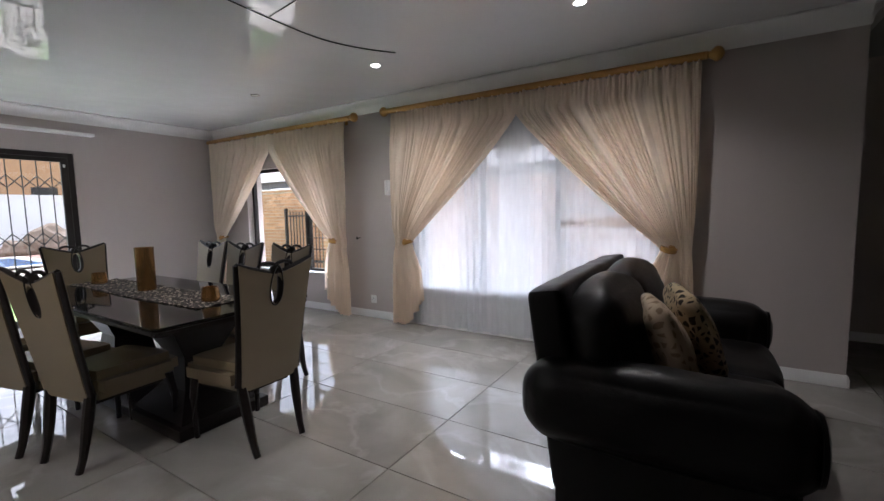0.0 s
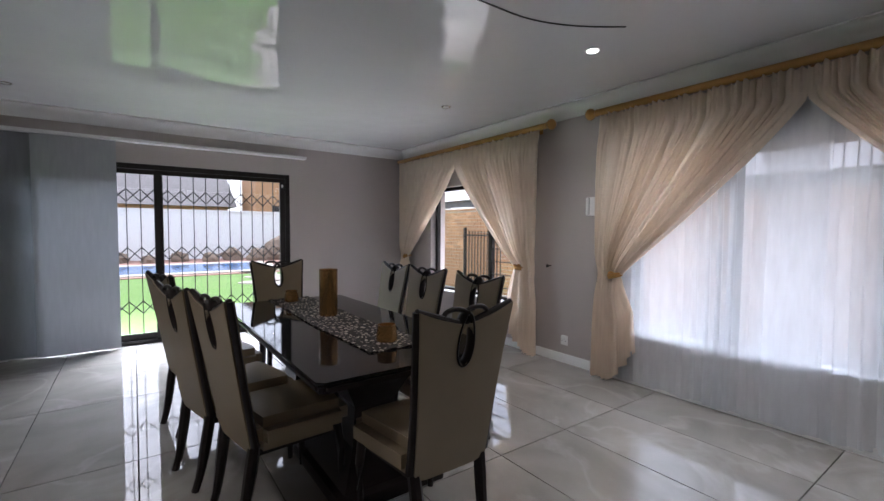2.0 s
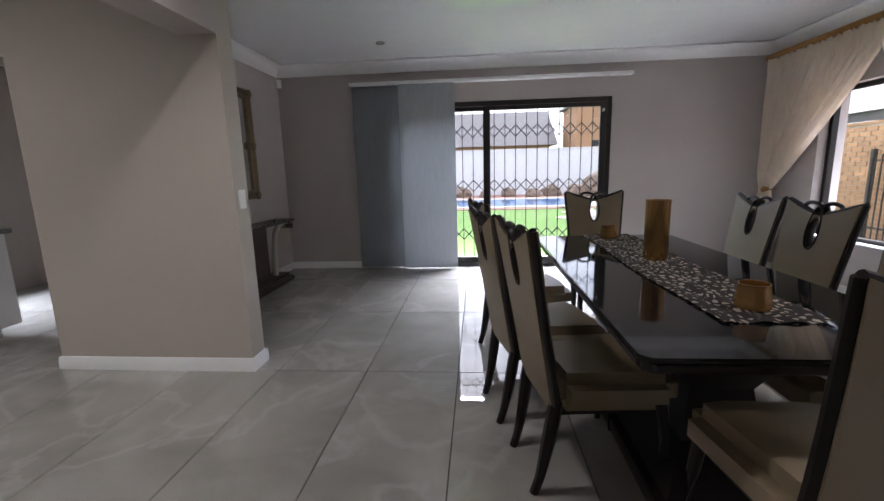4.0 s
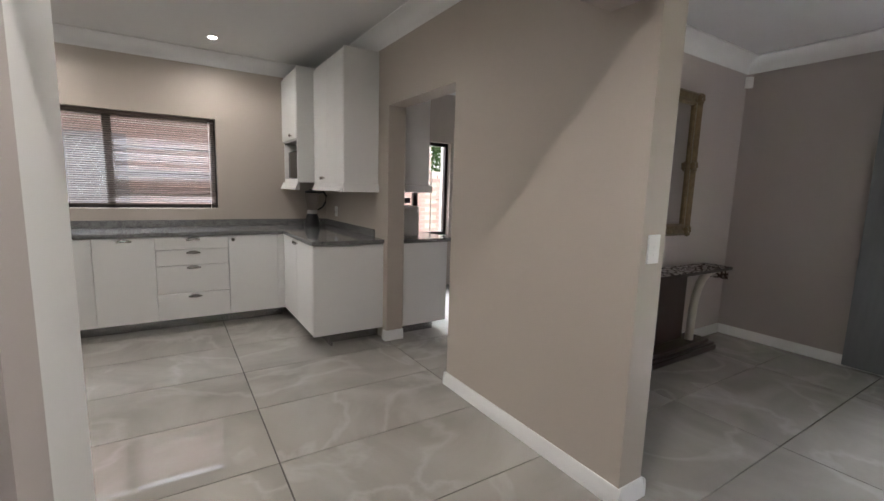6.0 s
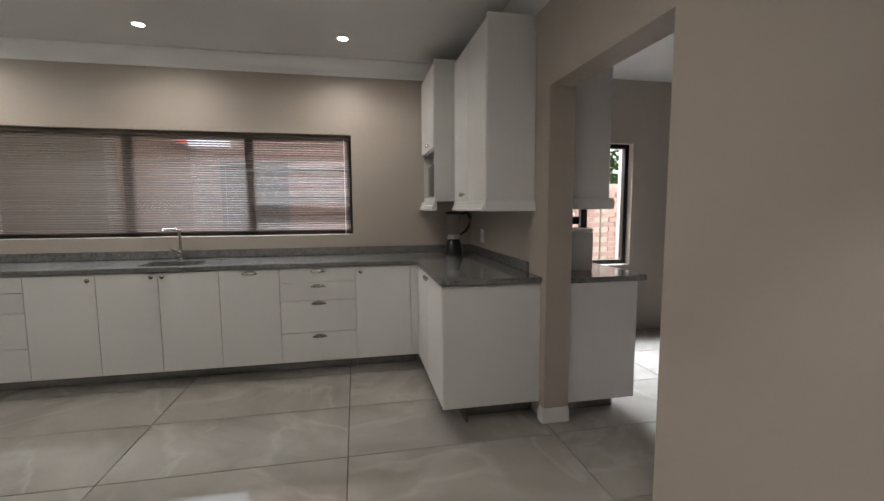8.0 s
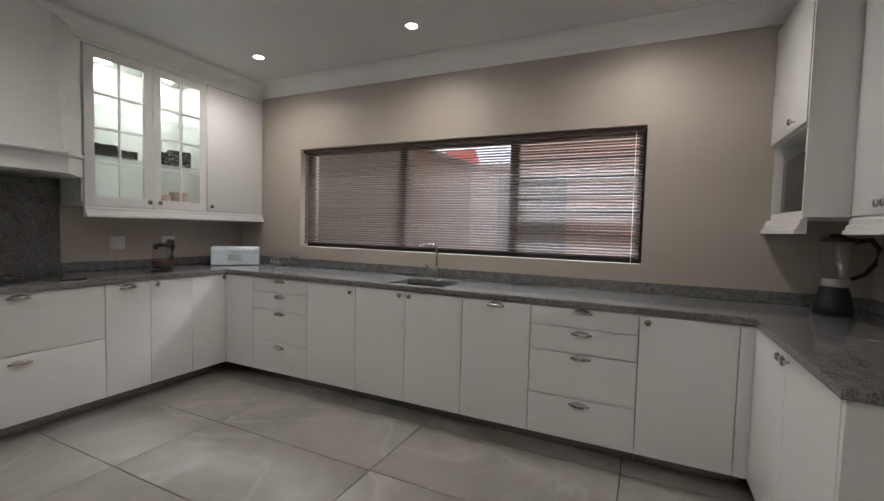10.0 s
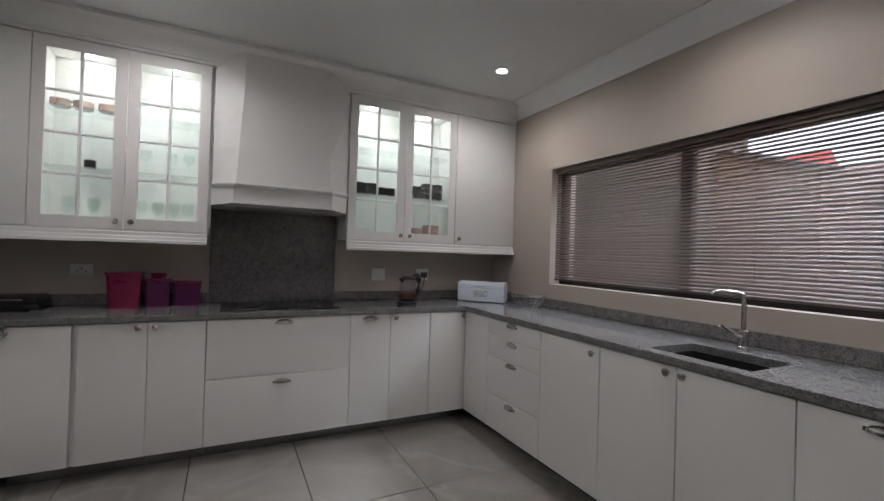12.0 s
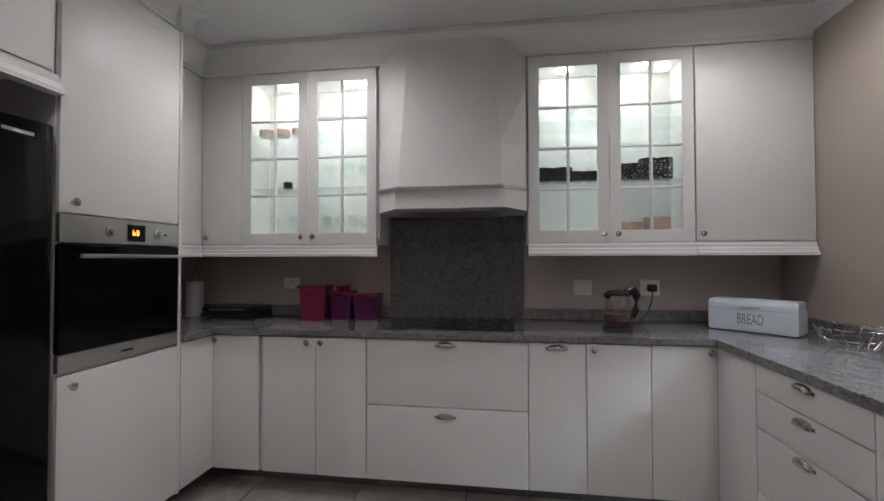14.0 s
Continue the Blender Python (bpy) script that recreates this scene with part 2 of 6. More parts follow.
FRIDGE = mat("black_appliance_glass", (0.003, 0.003, 0.0035), 0.08, var=0.05, rvar=0.02, spec=0.22)
TAUPE = mat("taupe_leatherette", (0.24, 0.188, 0.118), 0.36, var=0.08, scale=9, bump=0.15, bscale=260)
LEATHER = mat("black_leather", (0.006, 0.0052, 0.005), 0.38, var=0.25, scale=9, bump=0.35, bscale=45, spec=0.2, rvar=0.1, stretch=(1, 0.45, 1))
GOLD = mat("gold_rod_paint", (0.42, 0.23, 0.07), 0.38, metal=0.55, var=0.15, scale=14, bump=0.05)
BRONZE = mat("bronze_glass", (0.44, 0.25, 0.095), 0.24, metal=0.75, var=0.22, scale=16, stretch=(3, 3, 0.4), bump=0.06)
ANTIQUE = mat("antique_gilt", (0.17, 0.125, 0.07), 0.42, metal=0.55, var=0.45, scale=26, bump=0.6, bscale=60)
CURTAIN = cloth_mat("cream_curtain_cloth", (0.89, 0.785, 0.665), 0.44)
SHEER = cloth_mat("white_sheer_voile", (0.90, 0.92, 0.95), 0.42, clear=0.33)
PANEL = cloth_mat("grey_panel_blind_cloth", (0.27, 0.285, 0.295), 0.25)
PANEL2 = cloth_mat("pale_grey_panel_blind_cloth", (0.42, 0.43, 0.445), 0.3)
DARKALU = mat("dark_bronze_aluminium", (0.022, 0.018, 0.016), 0.4, var=0.15, metal=0.3)
IRON = mat("black_painted_iron", (0.02, 0.019, 0.018), 0.5, var=0.2)
SLAT = mat("brown_aluminium_slat", (0.115, 0.09, 0.075), 0.52, var=0.06, metal=0.0, each=0.1, spec=0.25)
PANE = glass_mat("window_glass")
CABGLASS = glass_mat("cabinet_glass", (0.97, 1, 0.985))
MIRROR = mat("mirror_silver", (0.8, 0.8, 0.8), 0.02, metal=1.0, var=0.01, rvar=0.01)
PLASTIC = mat("white_plastic", (0.78, 0.78, 0.76), 0.35, var=0.02)
BLACKPL = mat("black_plastic", (0.014, 0.014, 0.015), 0.35, var=0.1, bump=0.05)
LAMP = emit_mat("lit_lamp", (1.0, 0.93, 0.82), 30)


# ---- mesh helpers ----
def add_box(bm, x0, y0, z0, x1, y1, z1, bev=0.0, seg=1):
    r = bmesh.ops.create_cube(bm, size=1)
    vs = r["verts"]
    for v in vs:
        v.co = Vector(((x0 + x1) / 2 + v.co.x * (x1 - x0), (y0 + y1) / 2 + v.co.y * (y1 - y0), (z0 + z1) / 2 + v.co.z * (z1 - z0)))
    if bev:
        es = list({e for v in vs for e in v.link_edges})
        bmesh.ops.bevel(bm, geom=es, offset=bev, segments=seg, affect='EDGES', profile=0.6)
    return bm


def bx(x0, y0, z0, x1, y1, z1, bev=0.0, seg=1):
    return add_box(bmesh.new(), x0, y0, z0, x1, y1, z1, bev, seg)


def boxes(*rows, bev=0.0):
    bm = bmesh.new()
    for r in rows:
        add_box(bm, *r, bev)
    return bm


def lathe(profile, n=24, bm=None, at=(0, 0, 0)):
    """A body of revolution from (radius, height) pairs."""
    bm = bm or bmesh.new()
    rings = []
    for r, z in profile:
        rings.append([bm.verts.new((at[0] + r * math.cos(2 * math.pi * k / n), at[1] + r * math.sin(2 * math.pi * k / n), at[2] + z)) for k in range(n)])
    for a, b in zip(rings, rings[1:]):
        for k in range(n):
            bm.faces.new((a[k], a[(k + 1) % n], b[(k + 1) % n], b[k]))
    for ring in (rings[0], rings[-1]):
        bm.faces.new(ring)
    bmesh.ops.recalc_face_normals(bm, faces=bm.faces)
    return bm


def tube(points, radius, n=8, bm=None, flat=1.0, plane=None):
    """A round bar along points; radius a number or one for each point."""
    bm = bm or bmesh.new()
    pts = [Vector(p) for p in points]
    rs = radius if isinstance(radius, (list, tuple)) else [radius] * len(pts)
    rings = []
    up = Vector((0, 0, 1))
    for i, p in enumerate(pts):
        d = (pts[min(i + 1, len(pts) - 1)] - pts[max(i - 1, 0)]).normalized()
        u = d.cross(Vector(plane)) if plane else d.cross(up)
        if u.length < 0.05:
            u = d.cross(Vector((1, 0, 0)))
        u.normalize()
        w = u.cross(d).normalized()
        rings.append([bm.verts.new(p + u * (rs[i] * math.cos(2 * math.pi * k / n)) + w * (rs[i] * flat * math.sin(2 * math.pi * k / n))) for k in range(n)])
    for a, b in zip(rings, rings[1:]):
        for k in range(n):
            bm.faces.new((a[k], a[(k + 1) % n], b[(k + 1) % n], b[k]))
    bm.faces.new(rings[0])
    bm.faces.new(rings[-1])
    bmesh.ops.recalc_face_normals(bm, faces=bm.faces)
    return bm


def sheet(fn, nu, nv, thick=0.0):
    """A grid over u, v in 0..1."""
    bm = bmesh.new()
    g = [[bm.verts.new(fn(i / nu, j / nv)) for j in range(nv + 1)] for i in range(nu + 1)]
    for i in range(nu):
        for j in range(nv):
            bm.faces.new((g[i][j], g[i + 1][j], g[i + 1][j + 1], g[i][j + 1]))
    if thick:
        bmesh.ops.recalc_face_normals(bm, faces=bm.faces)
        bmesh.ops.solidify(bm, geom=bm.faces[:], thickness=thick)
    return bm


def prism(outline, z0, z1, bev=0.0, axis='z'):
    """An outline pushed along an axis: 'z' takes (x, y), 'y' takes (x, z), 'x' takes (y, z)."""
    bm = bmesh.new()
    at = {'z': lambda a, b, c: (a, b, c), 'y': lambda a, b, c: (a, c, b), 'x': lambda a, b, c: (c, a, b)}[axis]
    lo = [bm.verts.new(at(a, b, z0)) for a, b in outline]
    hi = [bm.verts.new(at(a, b, z1)) for a, b in outline]
    bm.faces.new(lo)
    bm.faces.new(hi)
    k = len(outline)
    for i in range(k):
        bm.faces.new((lo[i], lo[(i + 1) % k], hi[(i + 1) % k], hi[i]))
    bmesh.ops.recalc_face_normals(bm, faces=bm.faces)
    if bev:
        es = [e for e in bm.edges if e.calc_face_angle(0) > 0.6]
        bmesh.ops.bevel(bm, geom=es, offset=bev, segments=2, affect='EDGES')
    return bm


def mesh_of(name, bm, material, smooth=True):
    me = bpy.data.meshes.new(name)
    bm.to_mesh(me)
    bm.free()
    me.materials.append(material)
    if smooth:
        me.shade_smooth()
        me.set_sharp_from_angle(angle=radians(38))
    return me


def part(name, bm, material, parent=None, label="", smooth=True):
    ob = new(name, bm if isinstance(bm, bpy.types.Mesh) else mesh_of(name, bm, material, smooth))
    ob.parent = parent
    if label:
        ob["label"] = label
    return ob


def put(ob, x=0, y=0, z=0, rx=0, ry=0, rz=0):
    ob.matrix_basis = pose(x, y, z, rx, ry, rz)
    return ob


def thing(name, label, category, x=0, y=0, z=0, rz=0, group=""):
    return put(tagged(new(name), label, category, group), x, y, z, 0, 0, rz)


def single(name, bm, material, label, category, group="", kind="", smooth=True):
    return tagged(part(name, bm, material, None, "", smooth), label, category, group, kind)


def structure(name, bm, material, label, category, smooth=False):
    return single(name, bm, material, label, category, "", "structure", smooth)


# ---- plan ----
XW, YN, XE = -6.15, 5.14, 4.0          # dining room: west, north and east wall faces
YS, XK, XP = -3.95, 1.84, -3.05        # kitchen: south, east and west wall faces
DY0, DY1 = -0.10, 0.135                # wall between dining room and kitchen
TOP, CORN = 2.64, 2.51

structure("floor", bx(-6.6, -4.4, -0.15, 4.3, 6.9, -0.012), GROUT, "dark grout bed under the polished tiles", "floor")


def wall_with_openings(name, axis, face, back, a0, a1, openings, material, label, top=TOP + 0.1):
    """A wall along axis 'x' or 'y' with openings (a0, a1, z0, z1)."""
    rows = []
    cuts = sorted(openings)
    cur = a0
    lo, hi = min(face, back), max(face, back)

    def row(p, q, z0, z1):
        if q - p > 0.001 and z1 - z0 > 0.001:
            rows.append((p, lo, z0, q, hi, z1) if axis == 'x' else (lo, p, z0, hi, q, z1))
    for p, q, z0, z1 in cuts:
        row(cur, p, -0.1, top)
        if z0 > 0.01:
            row(p, q, -0.1, z0)
        row(p, q, z1, top)
        cur = q
    row(cur, a1, -0.1, top)
    return structure(name, boxes(*rows), material, label, "wall")


WIN_A = (-5.35, -3.45, 0.50, 1.985)
WIN_B = (-2.15, 0.38, 0.48, 2.0)
WIN_K = (-1.905, 1.035, 1.09, 1.998)
WIN_S = (-4.80, -3.55, 0.72, 1.99)
SLIDE = (0.42, 3.30, 0.0, 2.13)
wall_with_openings("wall_north", 'x', YN, YN + 0.26, XW - 0.25, 1.58, [WIN_A, WIN_B], WALL, "taupe painted wall with two curtained windows")
wall_with_openings("wall_west", 'y', XW, XW - 0.25, -1.09, YN, [SLIDE], WALL, "taupe painted wall with a glazed sliding door")
wall_with_openings("wall_mirror", 'x', -0.93, -1.09, XW, -3.21, [], WALL, "taupe painted wall behind the mirror and console")
wall_with_openings("wall_passage", 'y', XP, -3.21, YS, DY1, [(-2.235, -1.24, 0, 2.035)], WALLK, "beige painted partition with a plain doorway")
wall_with_openings("wall_divider", 'x', DY1, DY0, -3.05, XE, [(-3.05, -1.20, 0, 2.10)], WALL, "painted wall with a wide opening to the kitchen")
wall_with_openings("wall_south", 'x', YS, YS - 0.25, -6.4, 2.04, [WIN_K, WIN_S], WALLK, "beige painted kitchen wall with a long window")
wall_with_openings("wall_kitchen_east", 'y', XK, XK + 0.2, YS, DY0, [], WALLK, "beige painted wall behind the hob")
wall_with_openings("wall_east", 'y', XE, XE + 0.2, DY0, 6.9, [], WALL, "plain taupe painted wall")
wall_with_openings("wall_hall_end", 'x', 6.6, 6.8, 1.58, XE, [], WALL, "plain taupe wall at the end of the hall")
wall_with_openings("wall_hall_side", 'y', 1.58, 1.38, YN + 0.26, 6.6, [], WALL, "plain taupe wall of the hall")
wall_with_openings("wall_scullery_west", 'y', XW, XW - 0.25, YS, -1.09, [], WALL, "plain grey wall of the scullery")
structure("ceiling_dining", bx(XW - 0.2, -1.05, TOP, XE + 0.1, 6.7, TOP + 0.08), GLOSSCEIL, "glossy white stretch ceiling over the dining room", "ceiling")
structure("ceiling_kitchen", bx(-3.21, YS - 0.2, TOP - 0.004, 2.0, DY1 - 0.03, TOP + 0.06), CEIL, "smooth white painted kitchen ceiling", "ceiling")
structure("ceiling_scullery", bx(XW, YS - 0.2, TOP - 0.008, -3.2, -1.0, TOP + 0.05), CEIL, "white scullery ceiling", "ceiling")
structure("roof_slab", bx(-6.5, -4.3, TOP + 0.1, 4.2, 6.9, TOP + 0.3), WHITE, "flat slab that closes the house above", "roof")


def run(name, profile, a, b, inward, material, label, category):
    """A moulding from a to b in plan; profile in (out from the wall, height)."""
    a, b = Vector((*a, 0)), Vector((*b, 0))
    out = Vector((*inward, 0))
    bm = bmesh.new()
    ra = [bm.verts.new(a + out * o + Vector((0, 0, h))) for o, h in profile]
    rb = [bm.verts.new(b + out * o + Vector((0, 0, h))) for o, h in profile]
    k = len(profile)
    for i in range(k):
        bm.faces.new((ra[i], ra[(i + 1) % k], rb[(i + 1) % k], rb[i]))
    bm.faces.new(ra)
    bm.faces.new(rb)
    bmesh.ops.recalc_face_normals(bm, faces=bm.faces)
    return structure(name, bm, material, label, category, smooth=True)


COVE = [(0.001, CORN)] + [(0.012 + 0.098 * (1 - math.cos(a)), CORN + 0.012 + 0.105 * math.sin(a)) for a in [i * math.pi / 16 for i in range(9)]] + [(0.125, TOP - 0.012), (0.125, TOP - 0.001), (0.001, TOP - 0.001)]
SKIRT = [(0.001, 0.0), (0.018, 0.0), (0.018, 0.06), (0.013, 0.07), (0.013, 0.078), (0.007, 0.09), (0.001, 0.09)]
for p, q, nrm in [((XW, YN), (1.58, YN), (0, -1)), ((XW, -0.93), (XW, YN), (1, 0)), ((XW, -0.93), (-3.21, -0.93), (0, 1)), ((-3.21, -0.93), (-3.21, DY1), (-1, 0)),
                  ((-3.21, DY1), (XE, DY1), (0, 1)), ((XE, DY1), (XE, 6.6), (-1, 0)), ((1.58, YN), (1.58, 6.6), (1, 0)),
                  ((XP, YS), (2.0 - 0.16, YS), (0, 1)), ((XP, YS), (XP, DY0), (1, 0)), ((XK, YS), (XK, DY0), (-1, 0)), ((XP, DY0), (XK, DY0), (0, -1))]:
    run("cornice", COVE, p, q, nrm, WHITE, "white coved plaster cornice", "cornice")
for p, q, nrm in [((XW, YN), (1.58, YN), (0, -1)), ((XW, -0.93), (XW, SLIDE[0]), (1, 0)), ((XW, SLIDE[1]), (XW, YN), (1, 0)), ((XW, -0.93), (-3.21, -0.93), (0, 1)),
                  ((-3.21, -0.93), (-3.21, DY1 + 0.018), (-1, 0)), ((-3.21, DY1), (-3.05, DY1), (0, 1)), ((XP, -1.24), (XP, DY1 + 0.018), (1, 0)), ((XP, -2.29), (XP, -2.235), (1, 0)),
                  ((-3.21, -1.24), (-3.032, -1.24), (0, -1)), ((-3.21, -2.235), (-3.032, -2.235), (0, 1)), ((-1.20, DY1), (XE, DY1), (0, 1)), ((-1.20, DY0), (-1.20, DY1 + 0.018), (-1, 0)),
                  ((1.58, YN - 0.018), (1.58, 6.6), (1, 0)), ((1.58, 6.6), (XE, 6.6), (0, -1)), ((XE, DY1), (XE, 6.6), (-1, 0))]:
    run("baseboard", SKIRT, p, q, nrm, WHITE, "white moulded skirting board", "skirting")
# seams of the stretch ceiling
seam = [(-1.80 - 0.05 * math.sin(math.pi * k / 20) + 0.25 * max(0, (k - 12) / 8) ** 2, 2.3 + 1.72 * k / 20, TOP - 0.001) for k in range(21)]
structure("ceiling_seam", tube(seam, 0.006, 6), BLACKPL, "dark curved seam of the stretch ceiling", "trim")
structure("ceiling_seam", tube([(-1.83, 3.02, TOP - 0.001), (-1.2, 2.92, TOP - 0.001)], 0.004, 6), BLACKPL, "dark straight seam of the stretch ceiling", "trim")


# ---- lamps ----
def downlight(x, y, power, lit=True, spread=160, z=TOP):
    t = thing("downlight", "small round white recessed ceiling downlight, " + ("lit" if lit else "unlit"), "downlight", x, y, z, group="ceiling downlights")
    part("ring", lathe([(0.034, -0.001), (0.036, -0.006), (0.045, -0.007), (0.048, -0.001)], 24), CHROME if not lit else WHITE, t)
    part("lens", lathe([(0.033, -0.004), (0.02, -0.0065), (0.001, -0.0075)], 20), LAMP if lit else STEEL, t, "glowing lens" if lit else "")
    if lit:
        d = bpy.data.lights.new("downlight_beam", 'SPOT')
        d.energy, d.spot_size, d.spot_blend, d.shadow_soft_size, d.color = power, radians(spread), 0.8, 0.04, (1.0, 0.94, 0.85)
        o = new("downlight_beam", d)
        o.matrix_world = look((x, y, z - 0.02), (x, y, 0))


for x in (0.968, -0.451, -1.865):
    downlight(x, -3.40, KLAMP)
for x in (1.03, -0.45, -1.865):
    downlight(x, -1.30, KLAMP)
for x, y in ((-1.89, 4.164), (-0.042, 4.0), (-1.89, 0.62)):
    downlight(x, y, DLAMP, spread=145)
for x, y in ((-5.33, 0.62), (-3.62, 4.15)):
    downlight(x, y, 0, lit=False)


# ---- kitchen units ----
def knob_mesh():
    bm = lathe([(0.006, 0), (0.006, 0.012), (0.010, 0.015), (0.0155, 0.020), (0.0165, 0.026), (0.012, 0.031), (0.002, 0.033)], 16)
    bmesh.ops.rotate(bm, verts=bm.verts, cent=(0, 0, 0), matrix=Matrix.Rotation(radians(90), 3, 'X'))
    return mesh_of("knob", bm, CHROME)


def cup_mesh():
    def fn(u, v):
        a, b = math.pi * u, math.pi / 2 * v
        return (-0.047 * math.cos(a) * (1 - 0.05 * v), -0.002 - 0.024 * math.sin(a) ** 0.6 * math.cos(b) ** 0.8 if 0 < u < 1 else -0.002, -0.008 + 0.026 * math.sin(b) * math.sin(a) ** 0.5 if 0 < u < 1 else -0.008)
    bm = sheet(fn, 16, 8, 0.002)
    add_box(bm, -0.055, -0.003, -0.010, 0.055, -0.0005, 0.004, 0.001)
    return mesh_of("cup_handle", bm, CHROME)


KNOB, CUP = knob_mesh(), cup_mesh()


def front(t, x0, z0, x1, z1, kind="", hx=0.0, hz=0.0, name="door", gap=0.0022):
    """A slab front on the unit's face (local -y), with its pull."""
    f = part(name, bx(x0 + gap, -0.022, z0 + gap, x1 - gap, -0.006, z1 - gap, 0.0018, 2), CAB, t)
    if kind:
        h = part("knob" if kind == "knob" else "cup_handle", KNOB if kind == "knob" else CUP, None, f, "satin nickel pull")
        put(h, hx, -0.022, hz)
    return f


def base_unit(x, y, rz, w, fronts, d=0.56, label="white lacquered base cabinet under the granite worktop", z0=0.11, z1=0.868, plinth=True):
    t = thing("base_cabinet", label, "cabinet", x, y, 0, rz, group="kitchen base cabinets")
    part("carcass", bx(0.001, 0, z0, w - 0.001, d, z1), CAB, t)
    if plinth:
        part("plinth", bx(0.0015, 0.13, 0.0, w - 0.0015, 0.146, z0 - 0.002), PLINTH, t, "brushed metal kick plate")
    for f in fronts:
        front(t, *f)
    return t


ZB, ZT = 0.112, 0.866
FE, FS, FW = 1.279, -3.349, -2.444      # carcass faces; door fronts stand 19 mm proud


def east(y0, y1, fronts, label="white lacquered base cabinet under the granite worktop"):
    return base_unit(FE, y0, -90, y0 - y1, fronts, label=label)


def south(x0, x1, fronts, label="white lacquered base cabinet under the granite worktop", plinth=True, z1=0.868):
    return base_unit(x0, FS, 180, x0 - x1, fronts, label=label, plinth=plinth, z1=z1)


KZ = 0.838
w = 0.945 - 0.66
east(-0.66, -0.945, [(0, ZB, w, ZT, "knob", 0.025, KZ)])
east(-0.945, -1.279, [(0.022, ZB, 0.334, ZT, "knob", 0.29, KZ)])
east(-1.279, -1.568, [(0, ZB, 0.289, ZT, "knob", 0.036, KZ)])
wd = 2.429 - 1.568
east(-1.568, -2.429, [(0, 0.51, wd, ZT, "cup", wd / 2, 0.838, "drawer"), (0, ZB, wd, 0.51, "cup", wd / 2, 0.464, "drawer")], "white base cabinet with two deep drawers under the hob")
east(-2.429, -2.717, [(0, ZB, 0.288, ZT, "cup", 0.14, 0.838)])
east(-2.717, -3.026, [(0, ZB, 0.309, ZT, "knob", 0.035, KZ)])
east(-3.026, -3.33, [(0, ZB, 0.303, ZT, "knob", 0.268, KZ)], "white corner base cabinet under the granite worktop")

south(1.258, 0.938, [(0, ZB, 0.32, ZT)], "white filler panel of the corner base cabinet")
DR = [(0.752, ZT), (0.607, 0.752), (0.351, 0.607), (ZB, 0.351)]
DH = [0.842, 0.722, 0.585, 0.318]


def drawers(w):
    return [(0, a, w, b, "cup", w / 2, h, "drawer") for (a, b), h in zip(DR, DH)]


south(0.938, 0.364, drawers(0.574), "white base cabinet with four drawers")
south(0.364, -0.083, [(0, ZB, 0.447, ZT, "knob", 0.41, 0.825)])
south(-0.083, -0.905, [(0, ZB, 0.408, ZT, "knob", 0.372, KZ), (0.408, ZB, 0.822, ZT, "knob", 0.444, KZ)], "white double-door sink cabinet", z1=0.69)
south(-0.905, -1.339, [(0, ZB, 0.434, ZT, "cup", 0.217, KZ)], "white panelled dishwasher front")
south(-1.339, -1.918, drawers(0.579), "white base cabinet with four drawers")
south(-1.918, -2.361, [(0, ZB, 0.443, ZT, "knob", 0.04, 0.83)])
south(-2.361, -2.425, [(0, ZB, 0.064, ZT)], "narrow white filler strip in the corner")
t = base_unit(FW, -3.328, 90, 1.0, [(0.0, ZB, 0.5, ZT), (0.5, ZB, 1.0, ZT)], d=0.58, label="white double-door cabinet at the end of the worktop")
for k, x in enumerate((0.47, 0.545)):
    put(part("knob", KNOB, None, t, "satin nickel pull"), x, -0.019, 0.838)
part("end_panel", bx(1.001, -0.019, 0.105, 1.02, 0.603, 0.868, 0.0015), CAB, t)
part("end_plinth", bx(0.90, 0.147, 0.0, 0.916, 0.6, 0.106), PLINTH, t, "brushed metal kick plate")

# worktop with the sink cut out
SX0, SX1, SY0, SY1 = -0.735, -0.31, -3.70, -3.395
wt = thing("granite_worktop", "polished grey speckled granite worktop with upstand", "worktop")
part("slab", bx(1.237, YS, 0.872, XK, -0.12, 0.905, 0.002), GRANITE, wt)
part("slab", boxes((SX1, YS, 0.872, 1.2365, -3.312, 0.905), (SX0, YS, 0.872, SX1, SY0, 0.905), (SX0, SY1, 0.872, SX1, -3.312, 0.905), (-2.4095, YS, 0.872, SX0, -3.312, 0.905)), GRANITE, wt, smooth=False)
part("slab", bx(XP, YS, 0.872, -2.41, -2.295, 0.905, 0.002), GRANITE, wt)
part("slab", bx(1.006, -0.685, 0.872, 1.2365, -0.12, 0.905, 0.002), GRANITE, wt)
for row in ((XK - 0.02, YS + 0.02, 0.9055, XK - 0.001, -2.44, 0.975), (XK - 0.02, -1.548, 0.9055, XK - 0.001, -0.12, 0.975), (XP + 0.02, YS + 0.001, 0.9055, XK - 0.001, YS + 0.0195, 0.975), (XP + 0.001, YS + 0.001, 0.9055, XP + 0.0195, -2.5, 0.975)):
    part("upstand", bx(*row, 0.002), GRANITE, wt)
single("granite_splashback", bx(XK - 0.018, -2.435, 0.906, XK - 0.001, -1.553, 1.66), granite_mat("dark_grey_granite", (0.05, 0.051, 0.051), (0.19, 0.19, 0.185)), "tall grey granite splashback behind the hob", "splashback", smooth=False)


